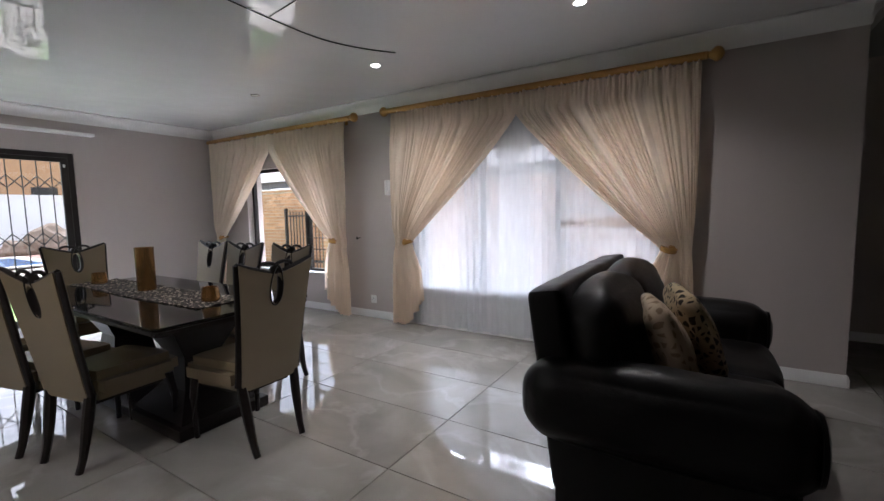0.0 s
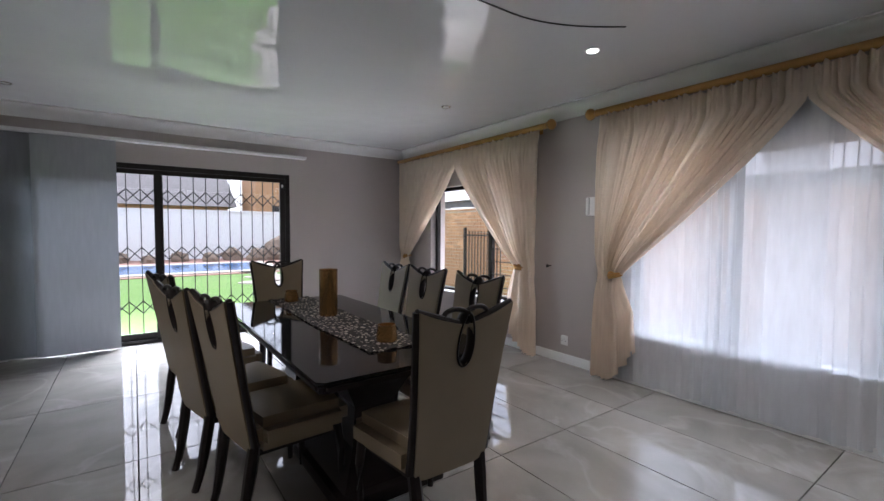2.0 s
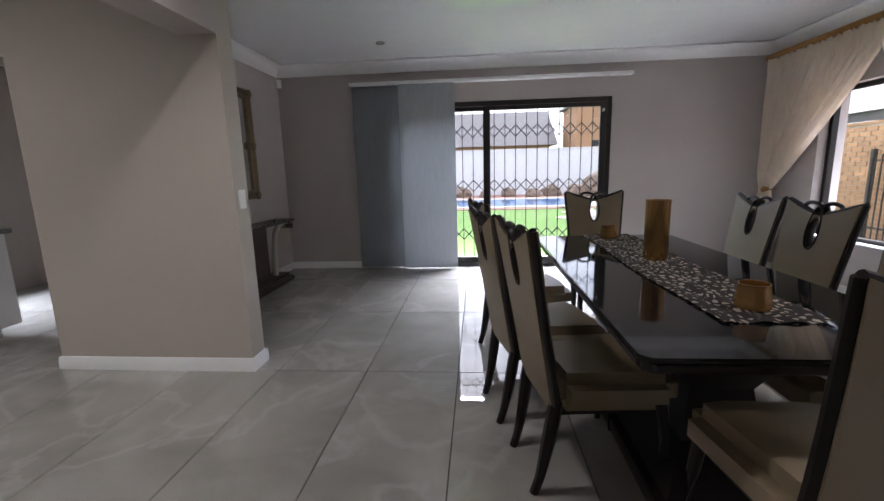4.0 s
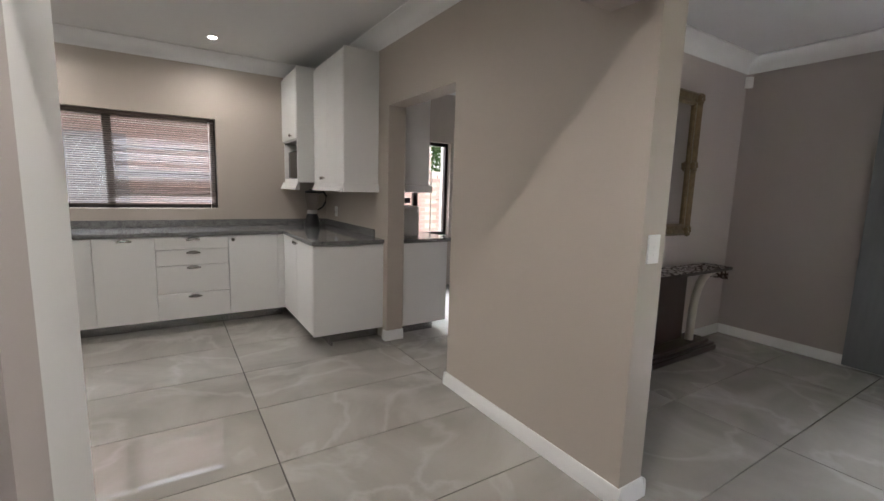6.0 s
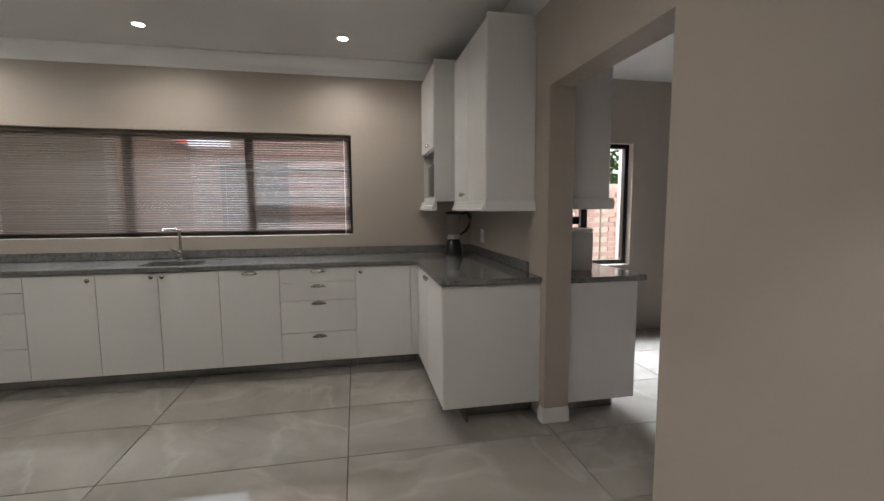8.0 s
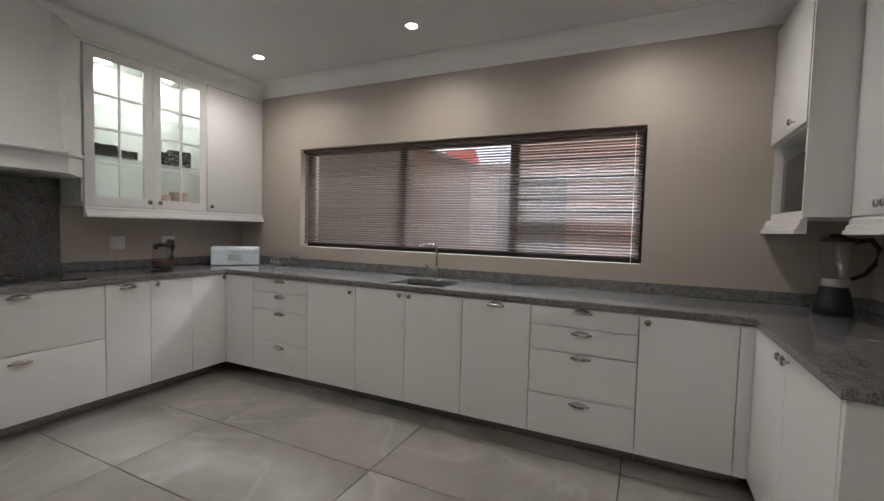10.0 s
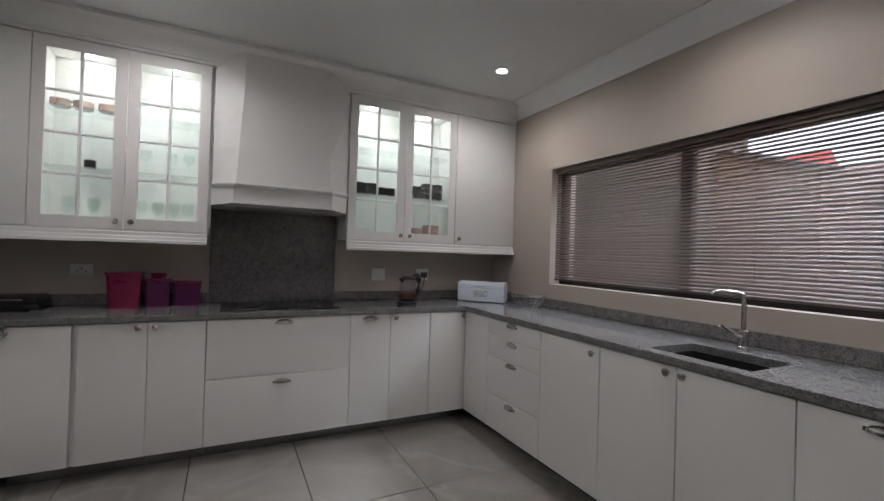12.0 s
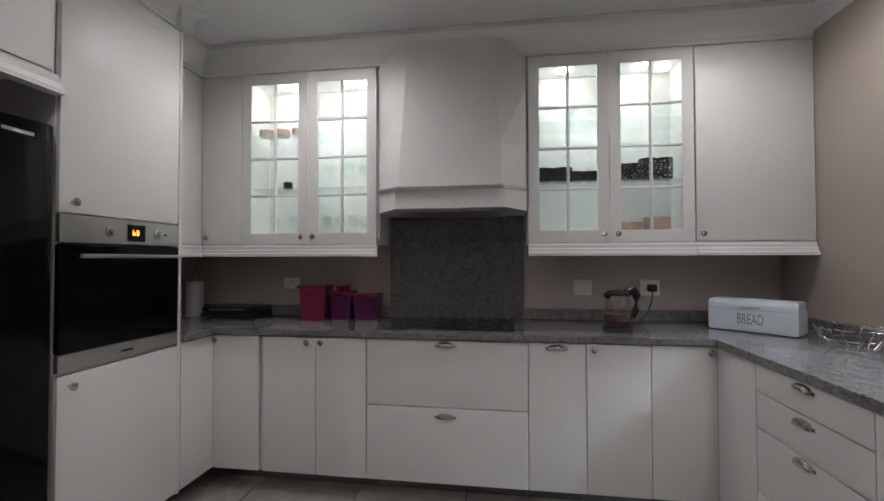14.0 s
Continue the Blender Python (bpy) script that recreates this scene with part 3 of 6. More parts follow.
# ---- upper cabinets ----
def moulding(t, x0, x1, z, ends=()):
    prof = [(0.0, 0.0), (0.0, -0.075), (0.046, -0.075), (0.046, -0.058), (0.038, -0.054), (0.034, -0.036), (0.026, -0.032), (0.026, -0.012), (0.018, -0.008), (0.018, 0.0)]
    bm = prism([(-o, z + h) for o, h in prof], x0, x1, axis='x')
    return part("light_rail", bm, CAB, t, "moulded pelmet strip")


def upper(name, x, y, rz, w, doors, d=0.33, label="white lacquered wall cabinet", z0=1.388, z1=2.47, rail=(0, None), fill=True):
    t = thing(name, label, "cabinet", x, y, 0, rz, group="kitchen wall cabinets")
    if fill:
        part("carcass", bx(0.001, 0, z0, w - 0.001, d, z1 + 0.03), CAB, t)
    for f in doors:
        front(t, *f)
    moulding(t, rail[0], rail[1] or w, z0 - 0.002)
    return t


def glass_unit(x, y, rz, w, d=0.288, z0=1.388, z1=2.47):
    t = thing("glass_cabinet", "white wall cabinet with two lit glazed doors", "cabinet", x, y, 0, rz, group="glazed wall cabinets")
    part("back", bx(0, d - 0.012, z0, w, d, z1), CABIN, t)
    for a in (0, w - 0.018):
        part("side", bx(a, -0.0, z0, a + 0.018, d - 0.0125, z1), CABIN, t)
    part("bottom", bx(0.0185, 0, z0, w - 0.0185, d - 0.0125, z0 + 0.018), CABIN, t)
    part("top", bx(0.0185, 0, z1 - 0.018, w - 0.0185, d - 0.0125, z1 + 0.03), CABIN, t)
    for z in (z0 + 0.355, z0 + 0.705):
        part("shelf", bx(0.02, 0.03, z, w - 0.02, d - 0.014, z + 0.006), CABGLASS, t, "clear glass shelf").visible_shadow = False
    for k in range(2):
        a, b = k * w / 2 + 0.002, (k + 1) * w / 2 - 0.002
        st, rl = 0.06, 0.068
        door = part("door", boxes((a, -0.02, z0, a + st, 0, z1), (b - st, -0.02, z0, b, 0, z1), (a + st, -0.02, z0, b - st, 0, z0 + rl), (a + st, -0.02, z1 - rl, b - st, 0, z1)), CAB, t, smooth=False)
        gx0, gx1, gz0, gz1 = a + st, b - st, z0 + rl, z1 - rl
        part("muntin", bx((gx0 + gx1) / 2 - 0.008, -0.018, gz0, (gx0 + gx1) / 2 + 0.008, -0.004, gz1, 0.003), CAB, door)
        for r in range(1, 4):
            z = gz0 + (gz1 - gz0) * r / 4
            part("muntin", bx(gx0, -0.017, z - 0.008, gx1, -0.005, z + 0.008, 0.003), CAB, door)
        p = part("pane", bx(gx0, -0.008, gz0, gx1, -0.0055, gz1), CABGLASS, door)
        p.visible_shadow = False
        put(part("knob", KNOB, None, door, "satin nickel pull"), w / 2 - 0.035 if k == 0 else w / 2 + 0.04, -0.02, z0 + 0.045)
        lamp = part("cabinet_light", lathe([(0.028, 0), (0.028, -0.012), (0.02, -0.014)], 16), LAMP, t, "small round cabinet lamp, lit")
        put(lamp, (a + b) / 2, d * 0.5, z1 - 0.019)
    dd = bpy.data.lights.new("cabinet_glow", 'AREA')
    dd.shape, dd.size, dd.size_y, dd.energy, dd.color = 'RECTANGLE', w * 0.8, 0.05, CLAMP * 2.2, (0.96, 1.0, 0.96)
    dd.spread = radians(95)
    new("cabinet_glow", dd).matrix_world = pose(x, y, 0, 0, 0, rz) @ look((w / 2, 0.035, z1 - 0.04), (w / 2, d * 0.95, z0 + 0.15))
    moulding(t, 0, w, z0 - 0.002)
    return t


FU = 1.549
glass_unit(FU, -0.655, -90, 1.542 - 0.655)
glass_unit(FU, -2.45, -90, 3.35 - 2.45)
upper("wall_cabinet", FU, -0.376, -90, 0.655 - 0.376, [(0, 1.388, 0.279, 2.47, "knob", 0.045, 1.43)], d=0.29)
upper("wall_cabinet", FU, -3.352, -90, 3.945 - 3.352, [(0, 1.388, 0.593, 2.47, "knob", 0.03, 1.43)], d=0.29)
upper("wall_cabinet", 1.01, -0.357, 0, FU - 1.012, [(0, 1.388, FU - 1.032, 2.47)], d=0.25, label="white lacquered wall cabinet beside the oven tower")
# top trim above the wall cabinets
CABCOVE = [(-0.06, 2.474), (0.024, 2.474), (0.024, 2.492), (0.03, 2.497)] + [(0.03 + 0.075 * (1 - math.cos(k * math.pi / 12)), 2.5 + 0.105 * math.sin(k * math.pi / 12)) for k in range(7)] + [(0.115, 2.607), (0.115, 2.633), (-0.06, 2.633)]
for p, q, nrm in [((FU, -3.945), (FU, -0.30), (-1, 0)), ((1.03, -0.357), (FU, -0.357), (0, -1)), ((-1.19, -0.641), (1.03, -0.641), (0, -1)), ((1.006, -0.70), (1.006, -0.30), (1, 0))]:
    run("cabinet_cornice", CABCOVE, p, q, nrm, CAB, "white coved cornice above the kitchen cabinets", "trim")

# west wall cabinets: a shallow double door and a deeper niche unit
t = upper("wall_cabinet", -2.749, -3.30, 90, 0.85, [(0, 1.388, 0.425, 2.47, "knob", 0.29, 1.43), (0.425, 1.388, 0.85, 2.47)], d=0.30, label="white double-door wall cabinet above the blender")
put(part("knob", KNOB, None, t, "satin nickel pull"), 0.345, -0.022, 1.43)
part("end_panel", bx(0.851, -0.018, 1.388, 0.866, 0.298, 2.5), CAB, t)
part("light_rail", prism([(0.851 + o, 1.386 + h) for o, h in [(0, 0), (0.03, 0), (0.03, -0.022), (0.036, -0.03), (0.036, -0.052), (0.042, -0.06), (0.042, -0.075), (0, -0.075)]], -0.03, 0.298, axis='y'), CAB, t)
t = thing("niche_cabinet", "white wall cabinet with an open microwave niche", "cabinet", -2.58, -3.945, 0, 90, group="kitchen wall cabinets")
for row in ((0, 0, 1.388, 0.018, 0.46, 2.5), (0.625, -0.018, 1.388, 0.643, 0.46, 2.5)):
    part("side", bx(*row), CAB, t)
part("bottom", bx(0.0185, 0, 1.388, 0.6245, 0.46, 1.42), CAB, t)
part("back", bx(0.0185, 0.45, 1.421, 0.6245, 0.46, 1.80), CAB, t)
part("body", bx(0.0185, 0, 1.805, 0.6245, 0.46, 2.5), CAB, t)
front(t, 0, 1.815, 0.624, 2.47, "knob", 0.45, 1.855)
moulding(t, 0, 0.643, 1.386)
t = thing("microwave_oven", "black microwave oven set in the cabinet niche", "microwave", -2.60, -3.88, 1.4215, 90)
part("body", bx(0, 0.03, 0.001, 0.5, 0.4, 0.3, 0.008), BLACKPL, t)
part("door", bx(0.004, 0.008, 0.01, 0.38, 0.029, 0.29, 0.004), BLACKGLASS, t)
part("control_panel", bx(0.384, 0.008, 0.01, 0.496, 0.029, 0.29, 0.004), STEEL, t)

# hood: chamfered flared canopy with a moulded skirt
hood = thing("range_hood", "white flared canopy range hood between glazed cabinets", "range hood")


def hood_ring(front_x, hw, ch, z, arch=0.0, side=1.535):
    c = -2.0
    return [(XK - 0.02, c + hw, z), (side, c + hw, z), (front_x, c + hw - ch, z + arch), (front_x, c - hw + ch, z + arch), (side, c - hw, z), (XK - 0.02, c - hw, z)]


def loft(rings):
    bm = bmesh.new()
    rs = [[bm.verts.new(p) for p in r] for r in rings]
    for a, b in zip(rs, rs[1:]):
        k = len(a)
        for i in range(k):
            bm.faces.new((a[i], a[(i + 1) % k], b[(i + 1) % k], b[i]))
    bm.faces.new(rs[0])
    bm.faces.new(rs[-1])
    bmesh.ops.recalc_face_normals(bm, faces=bm.faces)
    return bm


part("skirt", loft([hood_ring(1.42, 0.443, 0.13, 1.572, 0.012), hood_ring(1.42, 0.443, 0.13, 1.69)]), CAB, hood, smooth=False)
part("ledge", loft([hood_ring(1.405, 0.4435, 0.135, 1.691, 0, 1.52), hood_ring(1.39, 0.4435, 0.14, 1.705, 0, 1.505), hood_ring(1.39, 0.4435, 0.14, 1.715, 0, 1.505), hood_ring(1.42, 0.4435, 0.13, 1.72)]), CAB, hood, smooth=False)
part("canopy", loft([hood_ring(1.435, 0.44, 0.14, 1.721), hood_ring(1.45, 0.44, 0.15, 1.95), hood_ring(1.475, 0.44, 0.17, 2.3), hood_ring(1.485, 0.44, 0.18, 2.6)]), CAB, hood, smooth=False)
for y in (-1.5568, -2.4498):
    part("filler", bx(1.56, y, 1.42, 1.60, y + (0.014 if y > -2 else 0.006), 2.5), CAB, hood)
part("filter", bx(1.5, -2.3, 1.566, 1.8, -1.7, 1.571), STEEL, hood)

# oven tower, oven, fridge
t = thing("oven_tower", "tall white oven housing cabinet", "cabinet", 0.385, -0.641, 0, 0)
part("side", bx(0, 0, 0.11, 0.016, 0.535, 2.5), CAB, t)
part("side", bx(0.601, -0.02, 0.105, 0.62, 0.535, 2.5), CAB, t)
part("lower_body", bx(0.017, 0.001, 0.11, 0.60, 0.535, 0.862), CAB, t)
part("upper_body", bx(0.017, 0.001, 1.472, 0.60, 0.535, 2.5), CAB, t)
front(t, 0.0, 0.112, 0.6, 0.856, "knob", 0.045, 0.812)
d = part("door", bx(0.002, -0.019, 1.474, 0.598, -0.001, 2.468, 0.0018, 2), CAB, t)
for row in ((0.075, -0.0208, 1.545, 0.525, -0.0195, 1.549), (0.075, -0.0208, 2.40, 0.525, -0.0195, 2.404)):
    part("moulding", bx(*row), CAB, d)
put(part("knob", KNOB, None, d, "satin nickel pull"), 0.05, -0.019, 1.515)
part("plinth", bx(0.0, 0.13, 0, 0.6, 0.146, 0.108), PLINTH, t)
base_unit(1.008, -0.641, 0, 0.25, [(0, ZB, 0.25, ZT)], d=0.5, label="white filler panel between the tower and the corner")

t = thing("built_in_oven", "built-in oven with steel panel and black glass door", "oven", 0.385, -0.641, 0.864, 0)
part("body", bx(0.018, 0.002, 0.001, 0.599, 0.5, 0.604), BLACKPL, t)
part("control_panel", bx(0.003, -0.022, 0.495, 0.597, 0.001, 0.604, 0.003), STEEL, t)
d = part("door", bx(0.003, -0.024, 0.072, 0.597, 0.001, 0.488, 0.003), FRIDGE, t)
part("handle", bx(0.06, -0.06, 0.435, 0.585, -0.045, 0.452, 0.005, 2), STEEL, d, "steel bar handle")
for x in (0.08, 0.55):
    part("handle_post", bx(x, -0.046, 0.438, x + 0.014, -0.0245, 0.449), STEEL, d)
part("lower_trim", bx(0.003, -0.024, 0.002, 0.597, 0.001, 0.068, 0.003), STEEL, t)
part("badge", bx(0.27, -0.0255, 0.028, 0.33, -0.0242, 0.038), DARKALU, t)
for x in (0.21, 0.46):
    kb = part("dial", lathe([(0.022, 0), (0.021, 0.006), (0.014, 0.008), (0.013, 0.026), (0.002, 0.027)], 20), STEEL, t)
    put(kb, x, -0.0225, 0.548, 90)
part("display", bx(0.295, -0.0245, 0.51, 0.39, -0.0223, 0.585), FRIDGE, t)
DIGIT = emit_mat("orange_digits", (1.0, 0.3, 0.05), 1.2)


def seven(t, x, z, y, w, h, segs):
    q = 0.0035
    rows = {"a": (0, h - q, w, h), "d": (0, 0, w, q), "g": (0, h / 2 - q / 2, w, h / 2 + q / 2), "f": (0, h / 2, q, h), "e": (0, 0, q, h / 2), "b": (w - q, h / 2, w, h), "c": (w - q, 0, w, h / 2)}
    part("digit", boxes(*[(x + rows[s][0], y - 0.0008, z + rows[s][1], x + rows[s][2], y, z + rows[s][3]) for s in segs]), DIGIT, t, "glowing orange numeral", smooth=False)


for x, segs in ((0.322, "fgecd"), (0.342, "abcdefg")):
    seven(t, x, 0.537, -0.0247, 0.013, 0.024, segs)
part("indicator", lathe([(0.006, 0), (0.006, 0.004), (0.001, 0.005)], 12), BLACKPL, t).matrix_basis = pose(0.51, -0.0225, 0.548, 90)

t = thing("fridge", "tall glossy black double-door fridge in a white niche", "fridge", -0.52, -0.66, 0, 0)
part("body", bx(0, 0.05, 0.03, 0.87, 0.53, 1.785, 0.006), BLACKPL, t)
for a, b in ((0.002, 0.433), (0.437, 0.868)):
    d = part("door", bx(a, -0.02, 0.04, b, 0.048, 1.783, 0.008, 2), FRIDGE, t)
    hx = 0.40 if a < 0.1 else 0.47
    part("handle", bx(hx - 0.012, -0.05, 0.7, hx + 0.012, -0.0205, 1.35, 0.008, 2), DARKALU, d)
part("badge", bx(0.70, -0.0215, 1.725, 0.80, -0.0202, 1.737), CHROME, t)
for x in (0.05, 0.77):
    part("foot", lathe([(0.025, 0), (0.02, 0.032)], 12), BLACKPL, t).matrix_basis = pose(x + 0.03, 0.25, 0)
t = upper("wall_cabinet", -0.525, -0.641, 0, 0.905, [(0, 1.99, 0.45, 2.47), (0.45, 1.99, 0.885, 2.47)], d=0.535, z0=1.985, label="white bridging cabinet above the fridge")
t = thing("pantry_cabinet", "tall white pantry cupboard at the end of the run", "cabinet", -1.19, -0.641, 0, 0)
part("body", bx(0.018, 0.001, 0.11, 0.643, 0.535, 2.5), CAB, t)
part("end_panel", bx(0, -0.022, 0.0, 0.0175, 0.541, 2.5, 0.0015), CAB, t)
for a, b, k in ((0.02, 0.332, 0.29), (0.332, 0.643, 0.372)):
    front(t, a, 0.112, b, 2.468, "knob", k, 1.1)
part("plinth", bx(0.018, 0.13, 0, 0.643, 0.146, 0.108), PLINTH, t)


# ---- sliding door, windows ----
def pane(parent, bm):
    p = part("pane", bm, PANE, parent)
    p.visible_shadow = False
    return p


t = tagged(new("door_1"), "dark aluminium glazed sliding patio door, closed", "sliding door", kind="structure")
y0, y1, _, zt = SLIDE
X0, X1 = XW - 0.10, XW - 0.025
for row in ((X0, y0, 0, X1, y0 + 0.06, zt), (X0, y1 - 0.06, 0, X1, y1, zt), (X0, y0 + 0.06, zt - 0.06, X1, y1 - 0.06, zt), (X0, y0 + 0.06, 0, X1, y1 - 0.06, 0.045)):
    part("frame", bx(*row, 0.003), DARKALU, t)
ym = 1.76
for k, (a, b, xc) in enumerate(((y0 + 0.062, ym + 0.045, X0 + 0.022), (ym - 0.045, y1 - 0.062, X0 + 0.054))):
    leaf = part("leaf", boxes((xc - 0.016, a, 0.047, xc + 0.016, a + 0.07, zt - 0.062), (xc - 0.016, b - 0.07, 0.047, xc + 0.016, b, zt - 0.062), (xc - 0.016, a + 0.07, 0.047, xc + 0.016, b - 0.07, 0.12), (xc - 0.016, a + 0.07, zt - 0.115, xc + 0.016, b - 0.07, zt - 0.062)), DARKALU, t, smooth=False)
    pane(leaf, bx(xc - 0.003, a + 0.07, 0.12, xc + 0.003, b - 0.07, zt - 0.115))
    if k:
        part("lock", bx(xc + 0.017, b - 0.05, 1.95, xc + 0.028, b - 0.025, 1.99, 0.003), WHITE, leaf)

gate = thing("trellis_gate", "black folding trellis security gate behind the sliding door", "security gate")
GX = XW - 0.17
n_bar = 21
ys = [y0 + 0.05 + (y1 - y0 - 0.1) * i / (n_bar - 1) for i in range(n_bar)]
bar = mesh_of("bar", bx(-0.006, -0.005, 0.03, 0.006, 0.005, zt - 0.03), IRON)
for y in ys:
    part("bar", bar, None, gate).matrix_basis = pose(GX, y, 0)
dy = ys[1] - ys[0]
link = mesh_of("link", boxes((-0.003, -math.hypot(dy, 0.15) / 2, -0.006, 0.003, math.hypot(dy, 0.15) / 2, 0.006)), IRON)
ang = math.degrees(math.atan2(0.15, dy))
for z in (0.42, 1.07, 1.77):
    for a in ys[:-1]:
        for s, o in ((1, 0.009), (-1, -0.009)):
            part("link", link, None, gate).matrix_basis = pose(GX + o, a + dy / 2, z, s * ang)
for z in (0.022, zt - 0.022):
    part("track", bx(GX - 0.015, y0 + 0.002, z - 0.01, GX + 0.015, y1 - 0.002, z + 0.01), IRON, gate)


def window(name, x0, x1, z0, z1, y, mullions, label, transoms=(), outward=1, bars=(), sill=True):
    """A dark framed window in a wall along x; transoms: (from, to, height)."""
    t = tagged(new(name), label, "window", kind="structure")
    f = 0.045
    for row in ((x0, y - 0.03, z0, x0 + f, y + 0.03, z1), (x1 - f, y - 0.03, z0, x1, y + 0.03, z1), (x0 + f, y - 0.03, z0, x1 - f, y + 0.03, z0 + f), (x0 + f, y - 0.03, z1 - f, x1 - f, y + 0.03, z1)):
        part("window_frame", bx(*row, 0.003), DARKALU, t)
    for m in mullions:
        part("mullion", bx(m - 0.035, y - 0.028, z0 + f, m + 0.035, y + 0.028, z1 - f, 0.003), DARKALU, t)
    for a, b, z in transoms:
        part("transom", bx(a, y - 0.025, z - 0.025, b, y + 0.025, z + 0.025, 0.003), DARKALU, t)
    edges = [x0 + f] + [v for m in mullions for v in (m - 0.035, m + 0.035)] + [x1 - f]
    for a, b in zip(edges[::2], edges[1::2]):
        pane(t, bx(a, y - 0.003, z0 + f, b, y + 0.003, z1 - f))
    for a, b, z in bars:
        part("burglar_bar", bx(a, y - outward * 0.05 - 0.006, z - 0.006, b, y - outward * 0.05 + 0.006, z + 0.006), IRON, t)
    return t


window("window_1", WIN_A[0], WIN_A[1], WIN_A[2], WIN_A[3], YN + 0.12, [-4.13], "dark framed dining window with a barred sash, partly curtained", [(-4.1, -3.49, 1.28)],
       bars=[(-4.12, -3.48, z) for z in (0.66, 0.82, 0.98, 1.14, 1.4, 1.55, 1.7, 1.85)])
window("window_2", WIN_B[0], WIN_B[1], WIN_B[2], WIN_B[3], YN + 0.12, [-1.36, -0.55], "wide dark framed dining window behind sheer voile", [(-0.52, 0.33, 1.3)],
       bars=[(-0.55, 0.36, z) for z in (0.66, 0.82, 0.98, 1.14, 1.45, 1.6, 1.75)])
for k, W in enumerate((WIN_A, WIN_B)):
    structure("sill", bx(W[0] + 0.001, YN - 0.015, W[2] - 0.002, W[1] - 0.001, YN + 0.085, W[2] + 0.012, 0.004), WHITE, "white painted inner window sill", "sill")
window("window_3", WIN_K[0], WIN_K[1], WIN_K[2], WIN_K[3], YS - 0.13, [-0.016, -1.0], "long dark framed kitchen window behind a venetian blind", [(-1.86, -1.0, 1.42)], outward=-1, bars=[(-1.88, -1.0, z) for z in (1.27, 1.56, 1.68, 1.81)])
window("window_4", WIN_S[0], WIN_S[1], WIN_S[2], WIN_S[3], YS - 0.10, [-4.3], "dark framed scullery window", outward=-1)

# venetian blind
t = thing("venetian_blind", "brown aluminium venetian blind, slats half open", "blind")
BY = YS - 0.045
part("head_rail", bx(WIN_K[0] + 0.012, BY - 0.02, 1.962, WIN_K[1] - 0.012, BY + 0.02, 1.994, 0.003), SLAT, t)


def slat_mesh(hl):
    return mesh_of("slat", sheet(lambda u, v: ((u - 0.5) * 2 * hl, (v - 0.5) * 0.025, 0.003 * (1 - (2 * v - 1) ** 2)), 1, 4, 0.0006), SLAT)


hl = (WIN_K[1] - WIN_K[0]) / 2 - 0.018
slat = slat_mesh(hl)
cx = (WIN_K[0] + WIN_K[1]) / 2
for k in range(40):
    part("slat", slat, None, t).matrix_basis = pose(cx + 0.002 * math.sin(k * 1.7), BY, 1.952 - k * 0.0205, -40 + 2.5 * math.sin(k * 2.3), 0.03 * math.sin(k * 3.1), 0)
part("bottom_rail", bx(WIN_K[0] + 0.018, BY - 0.012, 1.124, WIN_K[1] - 0.018, BY + 0.012, 1.138, 0.003), SLAT, t)
for x in (-1.75, -1.1, -0.43, 0.25, 0.88):
    part("ladder_cord", tube([(x, BY + 0.0135, 1.137), (x, BY + 0.0135, 1.965)], 0.0009, 5), SLAT, t)
part("tilt_cord", tube([(-1.84, BY + 0.02, 1.06), (-1.84, BY + 0.02, 1.965)], 0.0025, 6), PLASTIC, t, "hanging pull cord")


# ---- curtains ----
def rod(x0, x1, y, z, ends):
    t = thing("curtain_rod", "thick gold painted wooden curtain rod with ball finials", "curtain rod", group="curtain rods")
    bm = lathe([(0.031, 0), (0.031, x1 - x0)], 18)
    ob = part("pole", bm, GOLD, t)
    ob.matrix_basis = pose(x0, y, z, 0, 90, 0)
    for x, s in ends:
        f = part("finial", lathe([(0.027, 0), (0.034, 0.012), (0.024, 0.022), (0.03, 0.035), (0.052, 0.06), (0.056, 0.08), (0.045, 0.105), (0.02, 0.122), (0.001, 0.126)], 18), GOLD, t)
        f.matrix_basis = pose(x, y, z, 0, 90 * s, 0)
    for x in (x0 + 0.15, (x0 + x1) / 2, x1 - 0.15):
        part("bracket", boxes((x - 0.012, y, z - 0.012, x + 0.012, YN - 0.001, z + 0.012), (x - 0.02, YN - 0.012, z - 0.05, x + 0.02, YN - 0.001, z + 0.05)), GOLD, t, smooth=False)
    return t


RZ = 2.465
rod(-6.12, -3.06, 5.03, RZ, [(-3.06, 1)])
rod(-2.44, 0.64, 5.03, RZ, [(-2.44, -1), (0.64, 1)])


